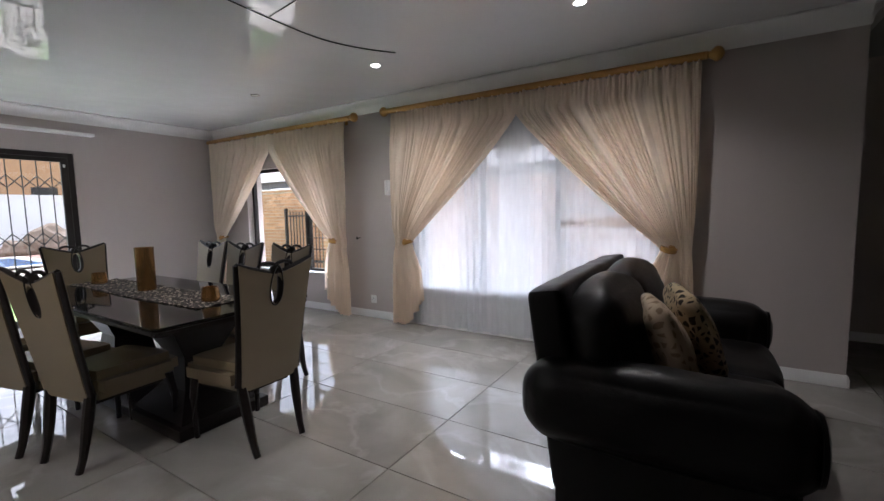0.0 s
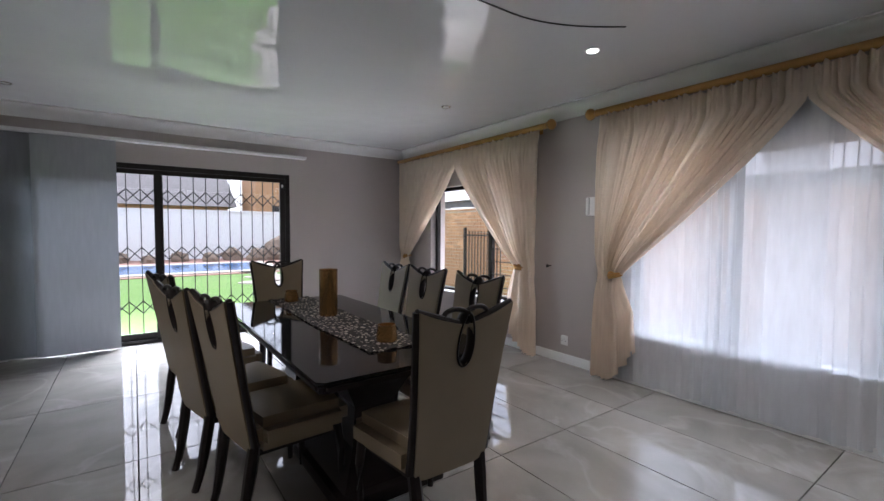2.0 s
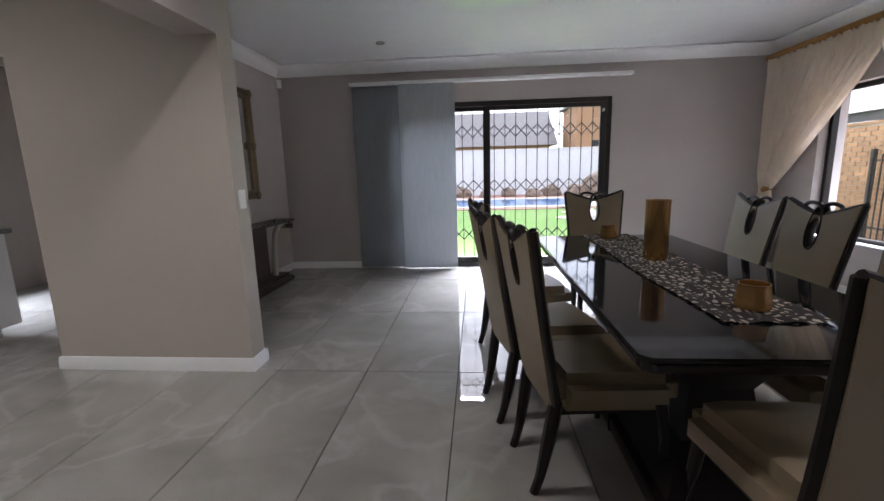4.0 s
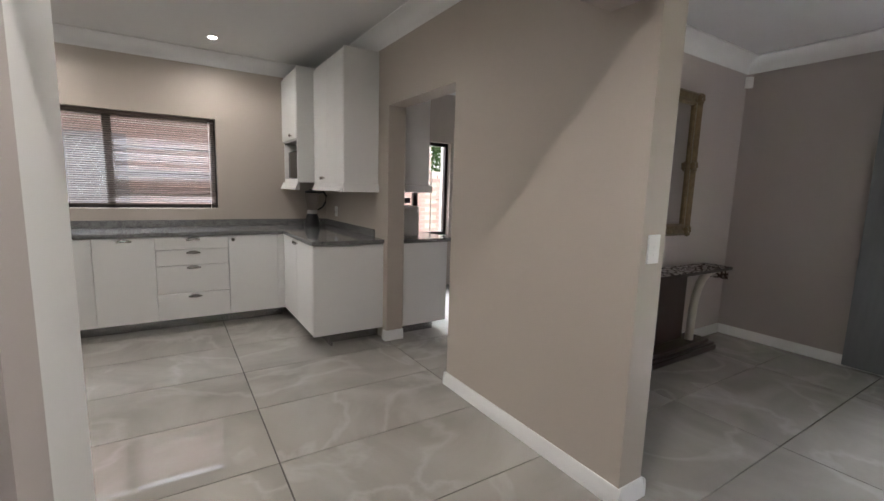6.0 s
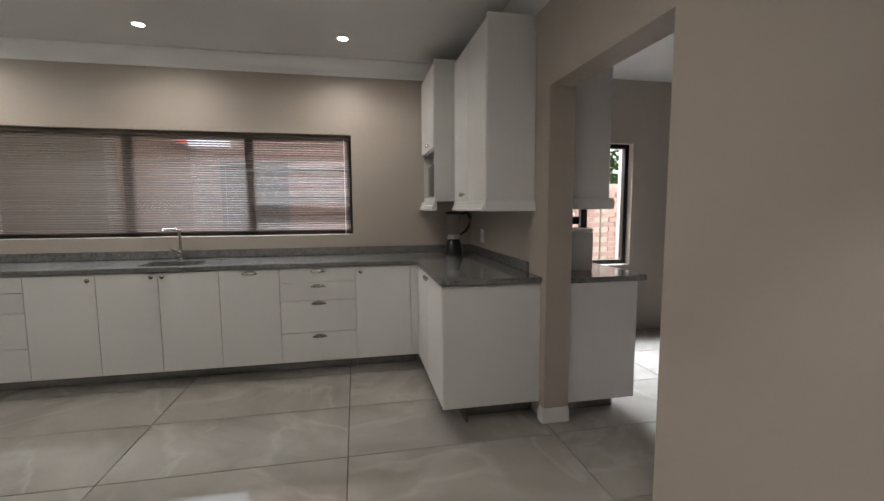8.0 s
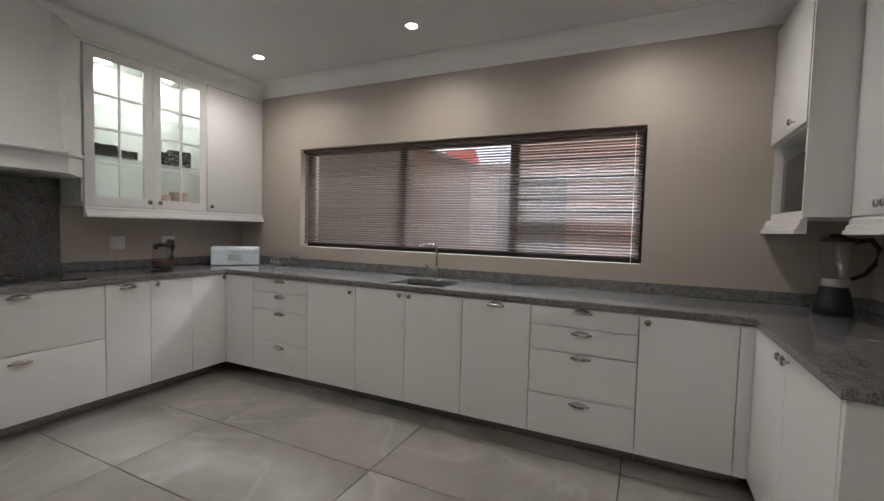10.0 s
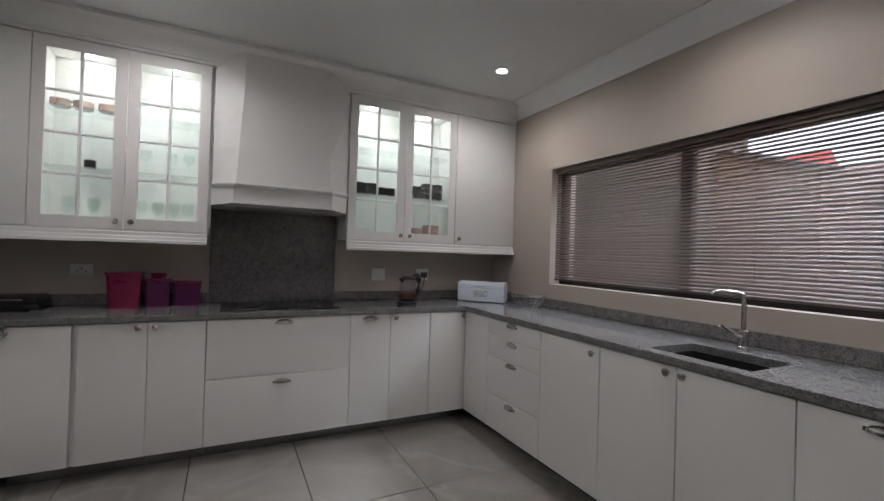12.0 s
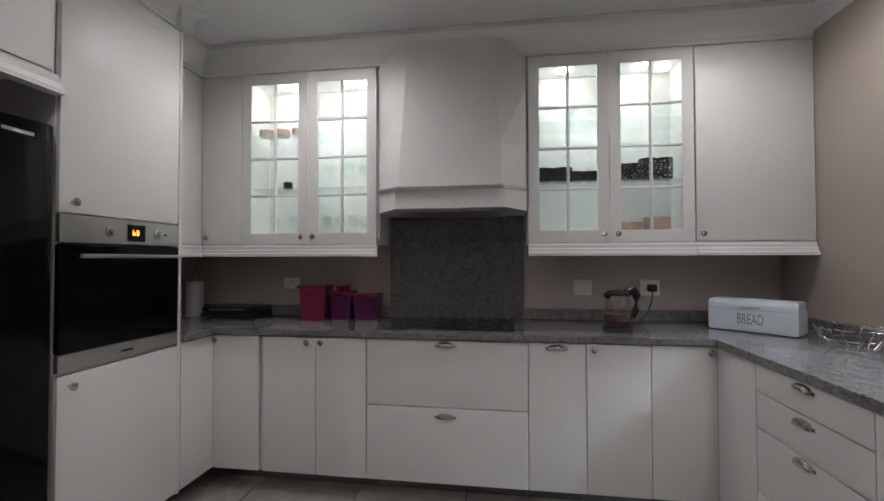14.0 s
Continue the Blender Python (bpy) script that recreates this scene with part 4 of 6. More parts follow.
def curtain(xo, xm, xt, zt, meet, seed, foot=0.34):
    """A gathered drape from the outer edge xo to the middle xm, tied back at xt."""
    t = thing("curtain", "cream draped curtain panel, gathered and tied back", "curtain", group="cream curtains")
    W, s = abs(xm - xo), 1 if xm > xo else -1
    rnd = random.Random(seed)
    ph = [rnd.uniform(0, 6.28) for _ in range(6)]
    top, bot = RZ - 0.036, 0.02
    tie = abs(xt - xo)
    n = 15 if W > 1.45 else 14
    depth = [rnd.uniform(0.6, 1.25) for _ in range(n + 2)]

    def fn(u, v):
        z = top + (bot - top) * v
        if z >= zt:
            q = (top - z) / (top - zt)
            m = (top - meet) / (top - zt)
            qq = max(0.0, (q - m) / (1 - m))
            inner = tie + 0.06 + (W - tie - 0.06) * (1 - qq ** 1.12)
            outer = (tie - 0.10) * max(0, (q - 0.35) / 0.65) ** 2.4 * (0.55 if u > 0.12 else 0.25)
            amp = 0.056 * (1 - 0.42 * q)
        else:
            q = (zt - z) / (zt - bot)
            inner = tie + 0.06 + (foot - tie + 0.02) * min(1, q * 2.2) * (0.65 + 0.25 * q)
            inner = min(inner, foot + 0.12)
            outer = (tie - 0.10) * 0.55 * (1 - min(1, q * 2.5)) if u > 0.12 else (tie - 0.10) * 0.25 * (1 - min(1, q * 2.5))
            amp = 0.022 + 0.03 * q
            # the inner edge falls in a stepped cascade
            lift = 0.34 * max(0.0, (u - 0.42) / 0.58) ** 1.3 * (1 - 0.16 * math.sin(2 * math.pi * 5 * u + ph[3]))
            z = zt + (bot + lift - zt) * q
        sag = 0.03 * math.sin(math.pi * u) * math.exp(-((z - zt - 0.35) / 0.4) ** 2)
        x = xo + s * (outer + (inner - outer) * u)
        w = n * u + 0.34 * math.sin(2 * math.pi * 2.3 * u + ph[0]) + 0.18 * math.sin(2 * math.pi * 5.7 * u + ph[1]) + 0.12 * math.sin(3 * v + ph[2])
        k = min(n, max(0, int(w)))
        crest = abs(math.sin(math.pi * w)) ** 0.7
        head = math.exp(-((z - top) / 0.22) ** 2)
        fold = 1.7 * (crest * (depth[k] * (1 - head) + head) - 0.5) + 0.35 * math.sin(2 * math.pi * w * 2 + ph[4] + 1.5 * v) * (1 - head)
        pinch = 0.55 * math.sin(2 * math.pi * n * 2.5 * u + ph[5]) * math.exp(-((z - top + 0.04) / 0.10) ** 2)
        y = 5.01 + 0.018 * head - amp * 0.9 * (1 - 0.45 * head) * (fold + pinch) - sag
        tight = math.exp(-((z - zt) / 0.10) ** 2)
        y = y * (1 - 0.6 * tight) + (5.04 + 0.014 * math.sin(2 * math.pi * w)) * 0.6 * tight
        return (x, min(y, 5.085), z + 0.012 * math.sin(2 * math.pi * n * 2 * u) * (v < 0.001))
    part("cloth", sheet(fn, 420, 56), CURTAIN, t)
    band = lathe([(0.062, -0.022), (0.068, -0.012), (0.066, 0.0), (0.068, 0.012), (0.062, 0.022)], 22)
    part("tieback", band, GOLD, t, "gold twisted tieback band").matrix_basis = pose(xt, 5.035, zt, 8, s * -14, 0)
    part("holdback", lathe([(0.008, 0.0), (0.008, 0.12), (0.034, 0.125), (0.036, 0.135), (0.02, 0.145), (0.001, 0.148)], 18), GOLD, t, "round gilt holdback").matrix_basis = pose(xt - s * 0.02, YN - 0.001, zt, 90)
    return t


curtain(-2.42, -0.90, -2.23, 0.975, 2.235, 1)
curtain(0.62, -0.90, 0.43, 0.975, 2.235, 2)
curtain(-6.05, -4.62, -5.88, 0.965, 2.235, 3, 0.28)
curtain(-3.13, -4.62, -3.42, 0.965, 2.235, 4, 0.36)


def sheer(x0, x1, y, folds, seed):
    """A voile panel with loose, uneven folds gathered in bundles."""
    t = thing("sheer_curtain", "long white sheer voile hanging in front of the window", "curtain", group="sheer curtains")
    r = random.Random(seed)
    fp = [r.uniform(0, 6.28) for _ in range(5)]

    def fn(u, v):
        ph = 2 * math.pi * folds * u + 2.6 * math.sin(7 * u + fp[0]) + 1.5 * math.sin(17 * u + fp[1]) + 0.25 * math.sin(3 * v + fp[4])
        deep = (0.55 + 0.45 * math.sin(11 * u + fp[2])) * (0.75 + 0.25 * v)
        x = x0 + (x1 - x0) * u + 0.026 * deep * math.sin(2 * ph) + 0.008 * math.sin(4 * v + 9 * u)
        return (x, y + 0.024 * deep * math.sin(ph) + 0.004 * math.sin(31 * u + 3 * v), 2.43 - 2.40 * v + (0.008 * math.sin(40 * u + fp[3]) if v > 0.99 else 0))
    part("cloth", sheet(fn, 420, 12), SHEER, t)


sheer(-2.4, -0.78, 5.086, 15, 9)
sheer(-1.16, 0.6, 5.112, 16, 12)

# panel blinds by the sliding door
t = thing("panel_blind_track", "slim white panel blind track above the sliding door", "blind track")
part("rail", bx(XW + 0.012, 0.04, 2.352, XW + 0.115, 3.50, 2.388, 0.004), WHITE, t)
for y in (0.3, 1.6, 2.9):
    part("bracket", bx(XW + 0.001, y, 2.36, XW + 0.0115, y + 0.04, 2.405), WHITE, t)
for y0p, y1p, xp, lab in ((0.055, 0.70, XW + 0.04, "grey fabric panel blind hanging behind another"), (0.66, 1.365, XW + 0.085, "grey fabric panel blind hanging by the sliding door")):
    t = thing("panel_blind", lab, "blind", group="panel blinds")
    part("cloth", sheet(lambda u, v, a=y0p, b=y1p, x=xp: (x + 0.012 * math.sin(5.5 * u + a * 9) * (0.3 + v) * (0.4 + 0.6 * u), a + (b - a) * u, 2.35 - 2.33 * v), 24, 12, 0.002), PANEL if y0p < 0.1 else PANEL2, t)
    part("weight_bar", bx(xp - 0.006, y0p + 0.004, 0.014, xp + 0.004, y1p - 0.004, 0.022), STEEL, t)


# ---- dining table and chairs ----
t = thing("dining_table", "long black glass-topped dining table on a dark pedestal", "table", -2.71, 2.57, 0)
TL, TW = 1.1, 0.495
oct_top = [(-TL, -TW + 0.03), (-TL + 0.03, -TW), (TL - 0.03, -TW), (TL, -TW + 0.03), (TL, TW - 0.03), (TL - 0.03, TW), (-TL + 0.03, TW), (-TL, TW - 0.03)]
part("glass_top", prism(oct_top, 0.753, 0.765, 0.003), BLACKGLASS, t, "polished black glass top")
part("tabletop", prism([(x * 0.995, y * 0.99) for x, y in oct_top], 0.712, 0.7525, 0.012), DARKWOOD, t)
part("apron", bx(-0.85, -0.3, 0.66, 0.85, 0.3, 0.7115, 0.008), DARKWOOD, t)
for sx in (-0.5, 0.5):
    part("pedestal", loft([[(sx + a * 0.30, b * 0.26, 0.075) for a, b in ((-1, -1), (1, -1), (1, 1), (-1, 1))], [(sx + a * 0.15, b * 0.15, 0.22) for a, b in ((-1, -1), (1, -1), (1, 1), (-1, 1))],
                           [(sx + a * 0.11, b * 0.12, 0.42) for a, b in ((-1, -1), (1, -1), (1, 1), (-1, 1))], [(sx + a * 0.22, b * 0.24, 0.659) for a, b in ((-1, -1), (1, -1), (1, 1), (-1, 1))]]), DARKWOOD, t, smooth=False)
part("base_plate", bx(-0.85, -0.3, 0.0, 0.85, 0.3, 0.0745, 0.015, 2), DARKWOOD, t)


def back_y(z):
    return -0.215 - 0.115 * (z - 0.40) / 0.67


def dining_chair():
    t = thing("dining_chair", "taupe leatherette dining chair with looped dark wood back", "chair", group="dining chairs")
    seat = prism([(-0.195, -0.21), (0.195, -0.21), (0.255, 0.25), (0.13, 0.28), (-0.13, 0.28), (-0.255, 0.25)], 0.345, 0.505, 0.05)
    part("seat", seat, TAUPE, t)
    part("seat_rail", prism([(-0.15, -0.18), (0.15, -0.18), (0.185, 0.17), (-0.185, 0.17)], 0.33, 0.3445), DARKWOOD, t)
    half = lambda z: 0.185 + (0.232 - 0.185) * ((z - 0.36) / 0.71) ** 1.6

    def side(s):
        pts = [(0, 0.36)]
        pts += [(s * 0.13, 0.362), (s * 0.175, 0.375)] + [(s * half(0.40 + 0.67 * k / 8), 0.40 + 0.67 * k / 8) for k in range(9)]
        pts += [(s * 0.17, 1.045), (s * 0.11, 1.025), (s * 0.05, 1.008), (0, 1.0)]
        pts += [(0, 0.998), (s * 0.02, 0.985), (s * 0.034, 0.95), (s * 0.04, 0.9), (s * 0.03, 0.85), (0, 0.828)]
        return pts
    bm = bmesh.new()
    for s in (-1, 1):
        o = side(s)
        fr = [bm.verts.new((x, back_y(z) + 0.022, z)) for x, z in o]
        bk = [bm.verts.new((x, back_y(z) - 0.022, z)) for x, z in o]
        bm.faces.new(fr)
        bm.faces.new(bk)
        for i in range(len(o)):
            j = (i + 1) % len(o)
            if abs(o[i][0]) < 1e-6 and abs(o[j][0]) < 1e-6:
                continue
            bm.faces.new((fr[i], fr[j], bk[j], bk[i]))
    bmesh.ops.remove_doubles(bm, verts=bm.verts[:], dist=1e-5)
    bmesh.ops.recalc_face_normals(bm, faces=bm.faces)
    part("backrest", bm, TAUPE, t, smooth=False)
    for s in (-1, 1):
        pts = [(s * (0.152 + 0.02 * k / 6), -0.285 + 0.075 * (k / 6) ** 0.7, 0.40 * k / 6) for k in range(7)]
        part("leg", tube(pts, [0.019, 0.02, 0.023, 0.026, 0.028, 0.028, 0.026], 8), DARKWOOD, t)
        pts = [(s * (half(z) + 0.004), back_y(z), z) for z in [0.40 + 0.67 * k / 8 for k in range(9)]]
        part("stile", tube(pts, [0.024, 0.022, 0.02, 0.019, 0.018, 0.018, 0.017, 0.017, 0.015], 8, flat=0.75), DARKWOOD, t)
        pts = [(s * x, back_y(z), z) for x, z in ((0.236, 1.07), (0.17, 1.047), (0.11, 1.028), (0.05, 1.01), (0.0, 1.003))]
        part("top_rail", tube(pts, [0.014, 0.016, 0.016, 0.014, 0.012], 8), DARKWOOD, t)
        pts = [(s * (0.05 + 0.062 * math.cos(a) - 0.012 * math.sin(a)), 1.03 + 0.032 * math.sin(a) + 0.012 * math.cos(a)) for a in [2 * math.pi * k / 20 for k in range(21)]]
        part("loop", tube([(x, back_y(1.03) + s * 0.004, z) for x, z in pts], 0.0105, 8, plane=(0, 1, 0)), DARKWOOD, t)
        pts = [(s * 0.205, 0.2, 0.38), (s * 0.212, 0.215, 0.25), (s * 0.206, 0.222, 0.12), (s * 0.202, 0.222, 0.0)]
        part("leg", tube(pts, [0.024, 0.021, 0.017, 0.015], 8), DARKWOOD, t)
    ring = [(0.040 * math.sin(a) * (1 - 0.2 * math.cos(a)), 0.935 + 0.11 * math.cos(a)) for a in [2 * math.pi * k / 24 for k in range(25)]]
    part("ring", tube([(x, back_y(z), z) for x, z in ring], 0.012, 8, plane=(0, 1, 0), flat=2.2), DARKWOOD, t)
    return t


chair = dining_chair()
put(chair, -1.63, 2.57, 0, rz=90)
for x, y, a in ((-2.225, 2.10, 11), (-2.72, 1.98, 13), (-3.46, 1.957, 13), (-2.22, 3.09, 180), (-2.84, 3.09, 182), (-3.37, 3.09, 179), (-3.93, 2.62, -90)):
    copy_thing(chair, pose(x, y, 0, 0, 0, a))

t = single("table_runner", sheet(lambda u, v: (-3.80 + 1.92 * u, 2.42 + 0.34 * v + 0.012 * math.sin(8 * u), 0.769 + 0.0035 * abs(math.sin(37 * u + 5 * v)) + 0.003 * math.sin(21 * v)), 120, 20, 0.002), spots_mat("ruffled_spotted_cloth", (0.40, 0.34, 0.28), (0.022, 0.016, 0.013), 24, thr=0.36), "ruffled brown and grey patterned runner on the table", "table runner")
t.location.z = 0.001


def vessel(name, x, y, prof, label):
    t = single(name, lathe(prof, 32), BRONZE, label, "vase")
    t.location = (x, y, 0.7745)


vessel("vase", -2.87, 2.60, [(0.058, 0), (0.062, 0.006), (0.062, 0.31), (0.064, 0.322), (0.060, 0.322), (0.057, 0.31), (0.056, 0.02), (0.001, 0.015)], "tall bronze cylinder vase on the table runner")
for x, y in ((-3.60, 2.56), (-2.02, 2.60)):
    vessel("candle_holder", x, y, [(0.045, 0), (0.056, 0.004), (0.057, 0.03), (0.049, 0.085), (0.050, 0.09), (0.046, 0.09), (0.045, 0.08), (0.05, 0.02), (0.001, 0.012)], "short bronze candle holder on the table runner")


# ---- sofa ----
def cushion(x0, y0, z0, x1, y1, z1, puff=0.04, n=14, soft=0.55):
    """A soft block with bulging faces and rounded edges."""
    bm = bmesh.new()
    bmesh.ops.create_cube(bm, size=2)
    bmesh.ops.subdivide_edges(bm, edges=bm.edges[:], cuts=n, use_grid_fill=True)
    c = Vector(((x0 + x1) / 2, (y0 + y1) / 2, (z0 + z1) / 2))
    h = Vector(((x1 - x0) / 2, (y1 - y0) / 2, (z1 - z0) / 2))
    r = min(h) * soft
    for v in bm.verts:
        p = v.co.copy()
        q = Vector([p[i] * h[i] for i in range(3)])
        inner = Vector([max(-(h[i] - r), min(h[i] - r, q[i])) for i in range(3)])
        d = q - inner
        if d.length > 1e-6:
            q = inner + d.normalized() * r
        b = [(1 - p[(i + 1) % 3] ** 2) * (1 - p[(i + 2) % 3] ** 2) for i in range(3)]
        q += Vector([puff * b[i] * p[i] for i in range(3)])
        q += Vector((0, 0, 0.006 * noise.noise((q + c) * 6)))
        v.co = c + q
    return bm


t = thing("sofa", "black leather sofa with rolled arms and loose cushions", "sofa", 0.0, 0.0, 0)
SF0, SF1 = 2.67, 4.52
part("base", bx(0.22, SF0 + 0.12, 0.10, 1.0, SF1 - 0.12, 0.30, 0.03, 2), LEATHER, t)
for ya, yb in ((SF0, SF0 + 0.3), (SF1 - 0.3, SF1)):
    part("arm", cushion(0.06, ya, 0.37, 1.05, yb, 0.705, 0.015, 22, 0.85), LEATHER, t)
    part("arm_panel", bx(0.20, ya + 0.07, 0.09, 1.0, yb - 0.05, 0.46, 0.02, 2), LEATHER, t)
    part("arm_front", lathe([(0.001, 0.012), (0.10, 0.010), (0.118, 0.004), (0.122, -0.01)], 24), LEATHER, t).matrix_basis = pose(1.042, (ya + yb) / 2, 0.54, 0, 90, 0)
part("back", cushion(-0.02, SF0 + 0.14, 0.0, 0.14, SF1 - 0.14, 0.885, 0.008, 22, 0.4), LEATHER, t).matrix_basis = pose(0.185, 0, 0.105, 0, -8, 0)
ymid = (SF0 + SF1) / 2
for a, b in ((SF0 + 0.28, ymid), (ymid, SF1 - 0.28)):
    part("seat_cushion", cushion(0.3, a + 0.004, 0.29, 1.04, b - 0.004, 0.50, 0.03), LEATHER, t)
    hb = (b - a) / 2
    part("back_cushion", cushion(-0.12, -hb - 0.08, 0, 0.12, hb + 0.08 * (a > ymid - 0.01), 0.5, 0.07), LEATHER, t).matrix_basis = pose(0.40, (a + b) / 2, 0.455, 0, -14, 0)
for x in (0.28, 0.93):
    for y in (SF0 + 0.18, SF1 - 0.18):
        part("foot", lathe([(0.03, 0), (0.04, 0.092)], 12), DARKWOOD, t).matrix_basis = pose(x, y, 0)
SPOT = spots_mat("leopard_plush", (0.02, 0.014, 0.01), (0.36, 0.27, 0.16), 20, thr=0.33)
SPOT2 = spots_mat("tan_patterned_plush", (0.24, 0.16, 0.10), (0.45, 0.34, 0.24), 14, thr=0.36)
for x, y, z, rz, m, lab in ((0.57, 3.22, 0.70, 14, SPOT2, "tan patterned scatter cushion on the sofa"), (0.66, 3.52, 0.71, 16, SPOT, "leopard-spotted plush scatter cushion on the sofa")):
    ob = single("scatter_cushion", cushion(-0.045, -0.195, -0.2, 0.045, 0.195, 0.2, 0.05), m, lab, "cushion", "scatter cushions")
    put(ob, x, y, z, 0, -22, rz)


# ---- console and mirror ----
t = thing("console_table", "dark wood console table with pale curved legs", "console table", -4.98, -0.79, 0)
part("base", boxes((-0.58, -0.125, 0.0, 0.58, 0.13, 0.05), (-0.56, -0.12, 0.05, 0.56, 0.12, 0.075), (-0.5, -0.1, 0.075, 0.5, 0.10, 0.11), bev=0.004), BROWNWOOD, t)
part("centre_panel", bx(-0.27, -0.1, 0.1105, 0.27, -0.02, 0.715, 0.004), BROWNWOOD, t)
IVORY = mat("ivory_lacquer", (0.62, 0.58, 0.5), 0.3, var=0.05)
for s in (-1, 1):
    pts = [(s * (0.30 + 0.02 * k / 14 + 0.34 * (k / 14) ** 3.2), 0.03, 0.112 + 0.6 * math.sin(math.pi / 2 * k / 14)) for k in range(15)]
    part("leg", tube(pts, 0.033, 10), IVORY, t, "ivory lacquered curved leg")
part("top", bx(-0.72, -0.13, 0.717, 0.72, 0.13, 0.745, 0.006, 2), BROWNWOOD, t)
LEO = spots_mat("brown_white_patterned_cloth", (0.5, 0.45, 0.42), (0.05, 0.025, 0.02), 14)
t2 = single("console_runner", boxes((-5.62, -0.90, 0.7465, -4.34, -0.655, 0.7495), (-5.72, -0.86, 0.62, -5.712, -0.70, 0.745)), LEO, "brown and white patterned runner draped over the console", "table runner", smooth=False)
t = thing("wall_mirror", "wall mirror in an ornate antique gilt frame", "mirror", -4.92, -0.929, 1.62)
hw, hh, fw = 0.42, 0.60, 0.10
part("glass", bx(-hw + fw, 0.006, -hh + fw, hw - fw, 0.010, hh - fw), MIRROR, t)
prof = [(0, 0.0), (0.0, 0.03), (0.02, 0.05), (0.045, 0.04), (0.06, 0.025), (0.085, 0.03), (0.1, 0.02), (0.1, 0.0)]
for a, b, along in ((-hw, hw, 'x'), (-hh, hh, 'z')):
    for s in (-1, 1):
        if along == 'x':
            bm = prism([(0.002 + h, s * (hh - o)) for o, h in prof], a, b, axis='x')
        else:
            bm = prism([(s * (hw - o), 0.0025 + h) for o, h in prof], a + 0.002, b - 0.002, axis='z')
        part("frame", bm, ANTIQUE, t)
BEADS = []
for k in range(3):
    bm = bmesh.new()
    bmesh.ops.create_icosphere(bm, subdivisions=1, radius=0.016 + 0.006 * k)
    BEADS.append(mesh_of("carving", bm, ANTIQUE))
for sx in (-1, 0, 1):
    for sz in (-1, 0, 1):
        if sx or sz:
            for k in range(9):
                a = k * 2.4
                part("carving", BEADS[k % 3], None, t).matrix_basis = pose(sx * (hw - 0.045) + 0.03 * math.cos(a) * (k > 0), 0.045, sz * (hh - 0.045) + 0.03 * math.sin(a) * (k > 0))


# ---- outside ----
GRASS = mat("lawn_grass", (0.10, 0.20, 0.03), 0.9, var=0.25, scale=3, bump=0.5, bscale=60)
PAVE = mat("red_brick_paving", (0.30, 0.17, 0.13), 0.85, var=0.2, scale=10, bump=0.2)
BRICK = mat("buff_face_brick", (0.42, 0.24, 0.13), 0.85, var=0.15, scale=8, bump=0.3, bscale=120, each=0.22)
BRICKR = mat("pink_face_brick", (0.41, 0.28, 0.245), 0.85, var=0.15, scale=8, bump=0.3, bscale=120, each=0.22)
BRICKD = mat("brown_face_brick", (0.2, 0.135, 0.105), 0.85, var=0.3, scale=14, bump=0.5, bscale=40)
MORTAR = mat("pale_mortar", (0.42, 0.38, 0.33), 0.95, var=0.1, bump=0.2)
PLASTER = mat("white_plaster", (0.75, 0.74, 0.72), 0.8, var=0.05)
ROOF = mat("grey_roof_tile", (0.13, 0.12, 0.12), 0.8, var=0.3, scale=4, bump=0.4)
REDROOF = mat("red_roof_tile", (0.42, 0.07, 0.06), 0.7, var=0.2, scale=6)
WATER = mat("pool_water", (0.02, 0.14, 0.35), 0.08, var=0.1, scale=2, bump=0.1, bscale=5)
COPING = mat("pale_coping_stone", (0.55, 0.5, 0.44), 0.8, var=0.1)
ROCK = mat("brown_rock", (0.2, 0.15, 0.11), 0.9, var=0.35, scale=4, bump=0.6, bscale=20)
GREYMETAL = mat("grey_painted_steel", (0.11, 0.11, 0.115), 0.45, var=0.08)
structure("ground", bx(-400, -400, -1.2, 400, 400, -0.14), GRASS, "wide green lawn around the house", "ground")
structure("patio", boxes((-7.0, -1.5, -0.139, -6.41, 5.41, -0.03), (-8.0, 5.42, -0.139, 5.0, 8.2, -0.06), (-8, -7.0, -0.139, 4.0, -4.22, -0.06)), COPING, "pale paved strip around the house", "pavement")
# flagstone path across the lawn
FLAG = mat("flagstone", (0.42, 0.38, 0.33), 0.85, var=0.15, bump=0.3)
path = tagged(new("garden_path"), "irregular flagstone path across the lawn", "path", kind="structure")
rp = random.Random(4)
for k in range(16):
    w, d = rp.uniform(0.5, 0.8), rp.uniform(0.35, 0.5)
    ol = [(w * math.cos(a) * rp.uniform(0.85, 1), d * math.sin(a) * rp.uniform(0.85, 1)) for a in [2 * math.pi * i / 8 for i in range(8)]]
    part("flagstone", prism(ol, -0.139, -0.115), FLAG, path, smooth=False).matrix_basis = pose(-8.6 - 0.62 * k, 3.9 + 0.10 * k + rp.uniform(-0.15, 0.15), 0, 0, 0, rp.uniform(0, 90))
structure("pool_surround", bx(-24.5, -12, -0.139, -15.8, 12, -0.115), PAVE, "red brick paving around the pool", "pavement")
pool = tagged(new("pool"), "long blue swimming pool with pale coping", "pool", kind="structure")
part("water", bx(-20.5, -9, -0.114, -16.6, 5.9, -0.09), WATER, pool)
for row in ((-20.9, -9.3, -0.114, -20.5, 6.2, -0.07), (-16.6, -9.3, -0.114, -16.2, 6.2, -0.07), (-20.5, 5.9, -0.114, -16.6, 6.2, -0.07), (-20.5, -9.3, -0.114, -16.6, -9.0, -0.07)):
    part("coping", bx(*row, 0.01), COPING, pool)
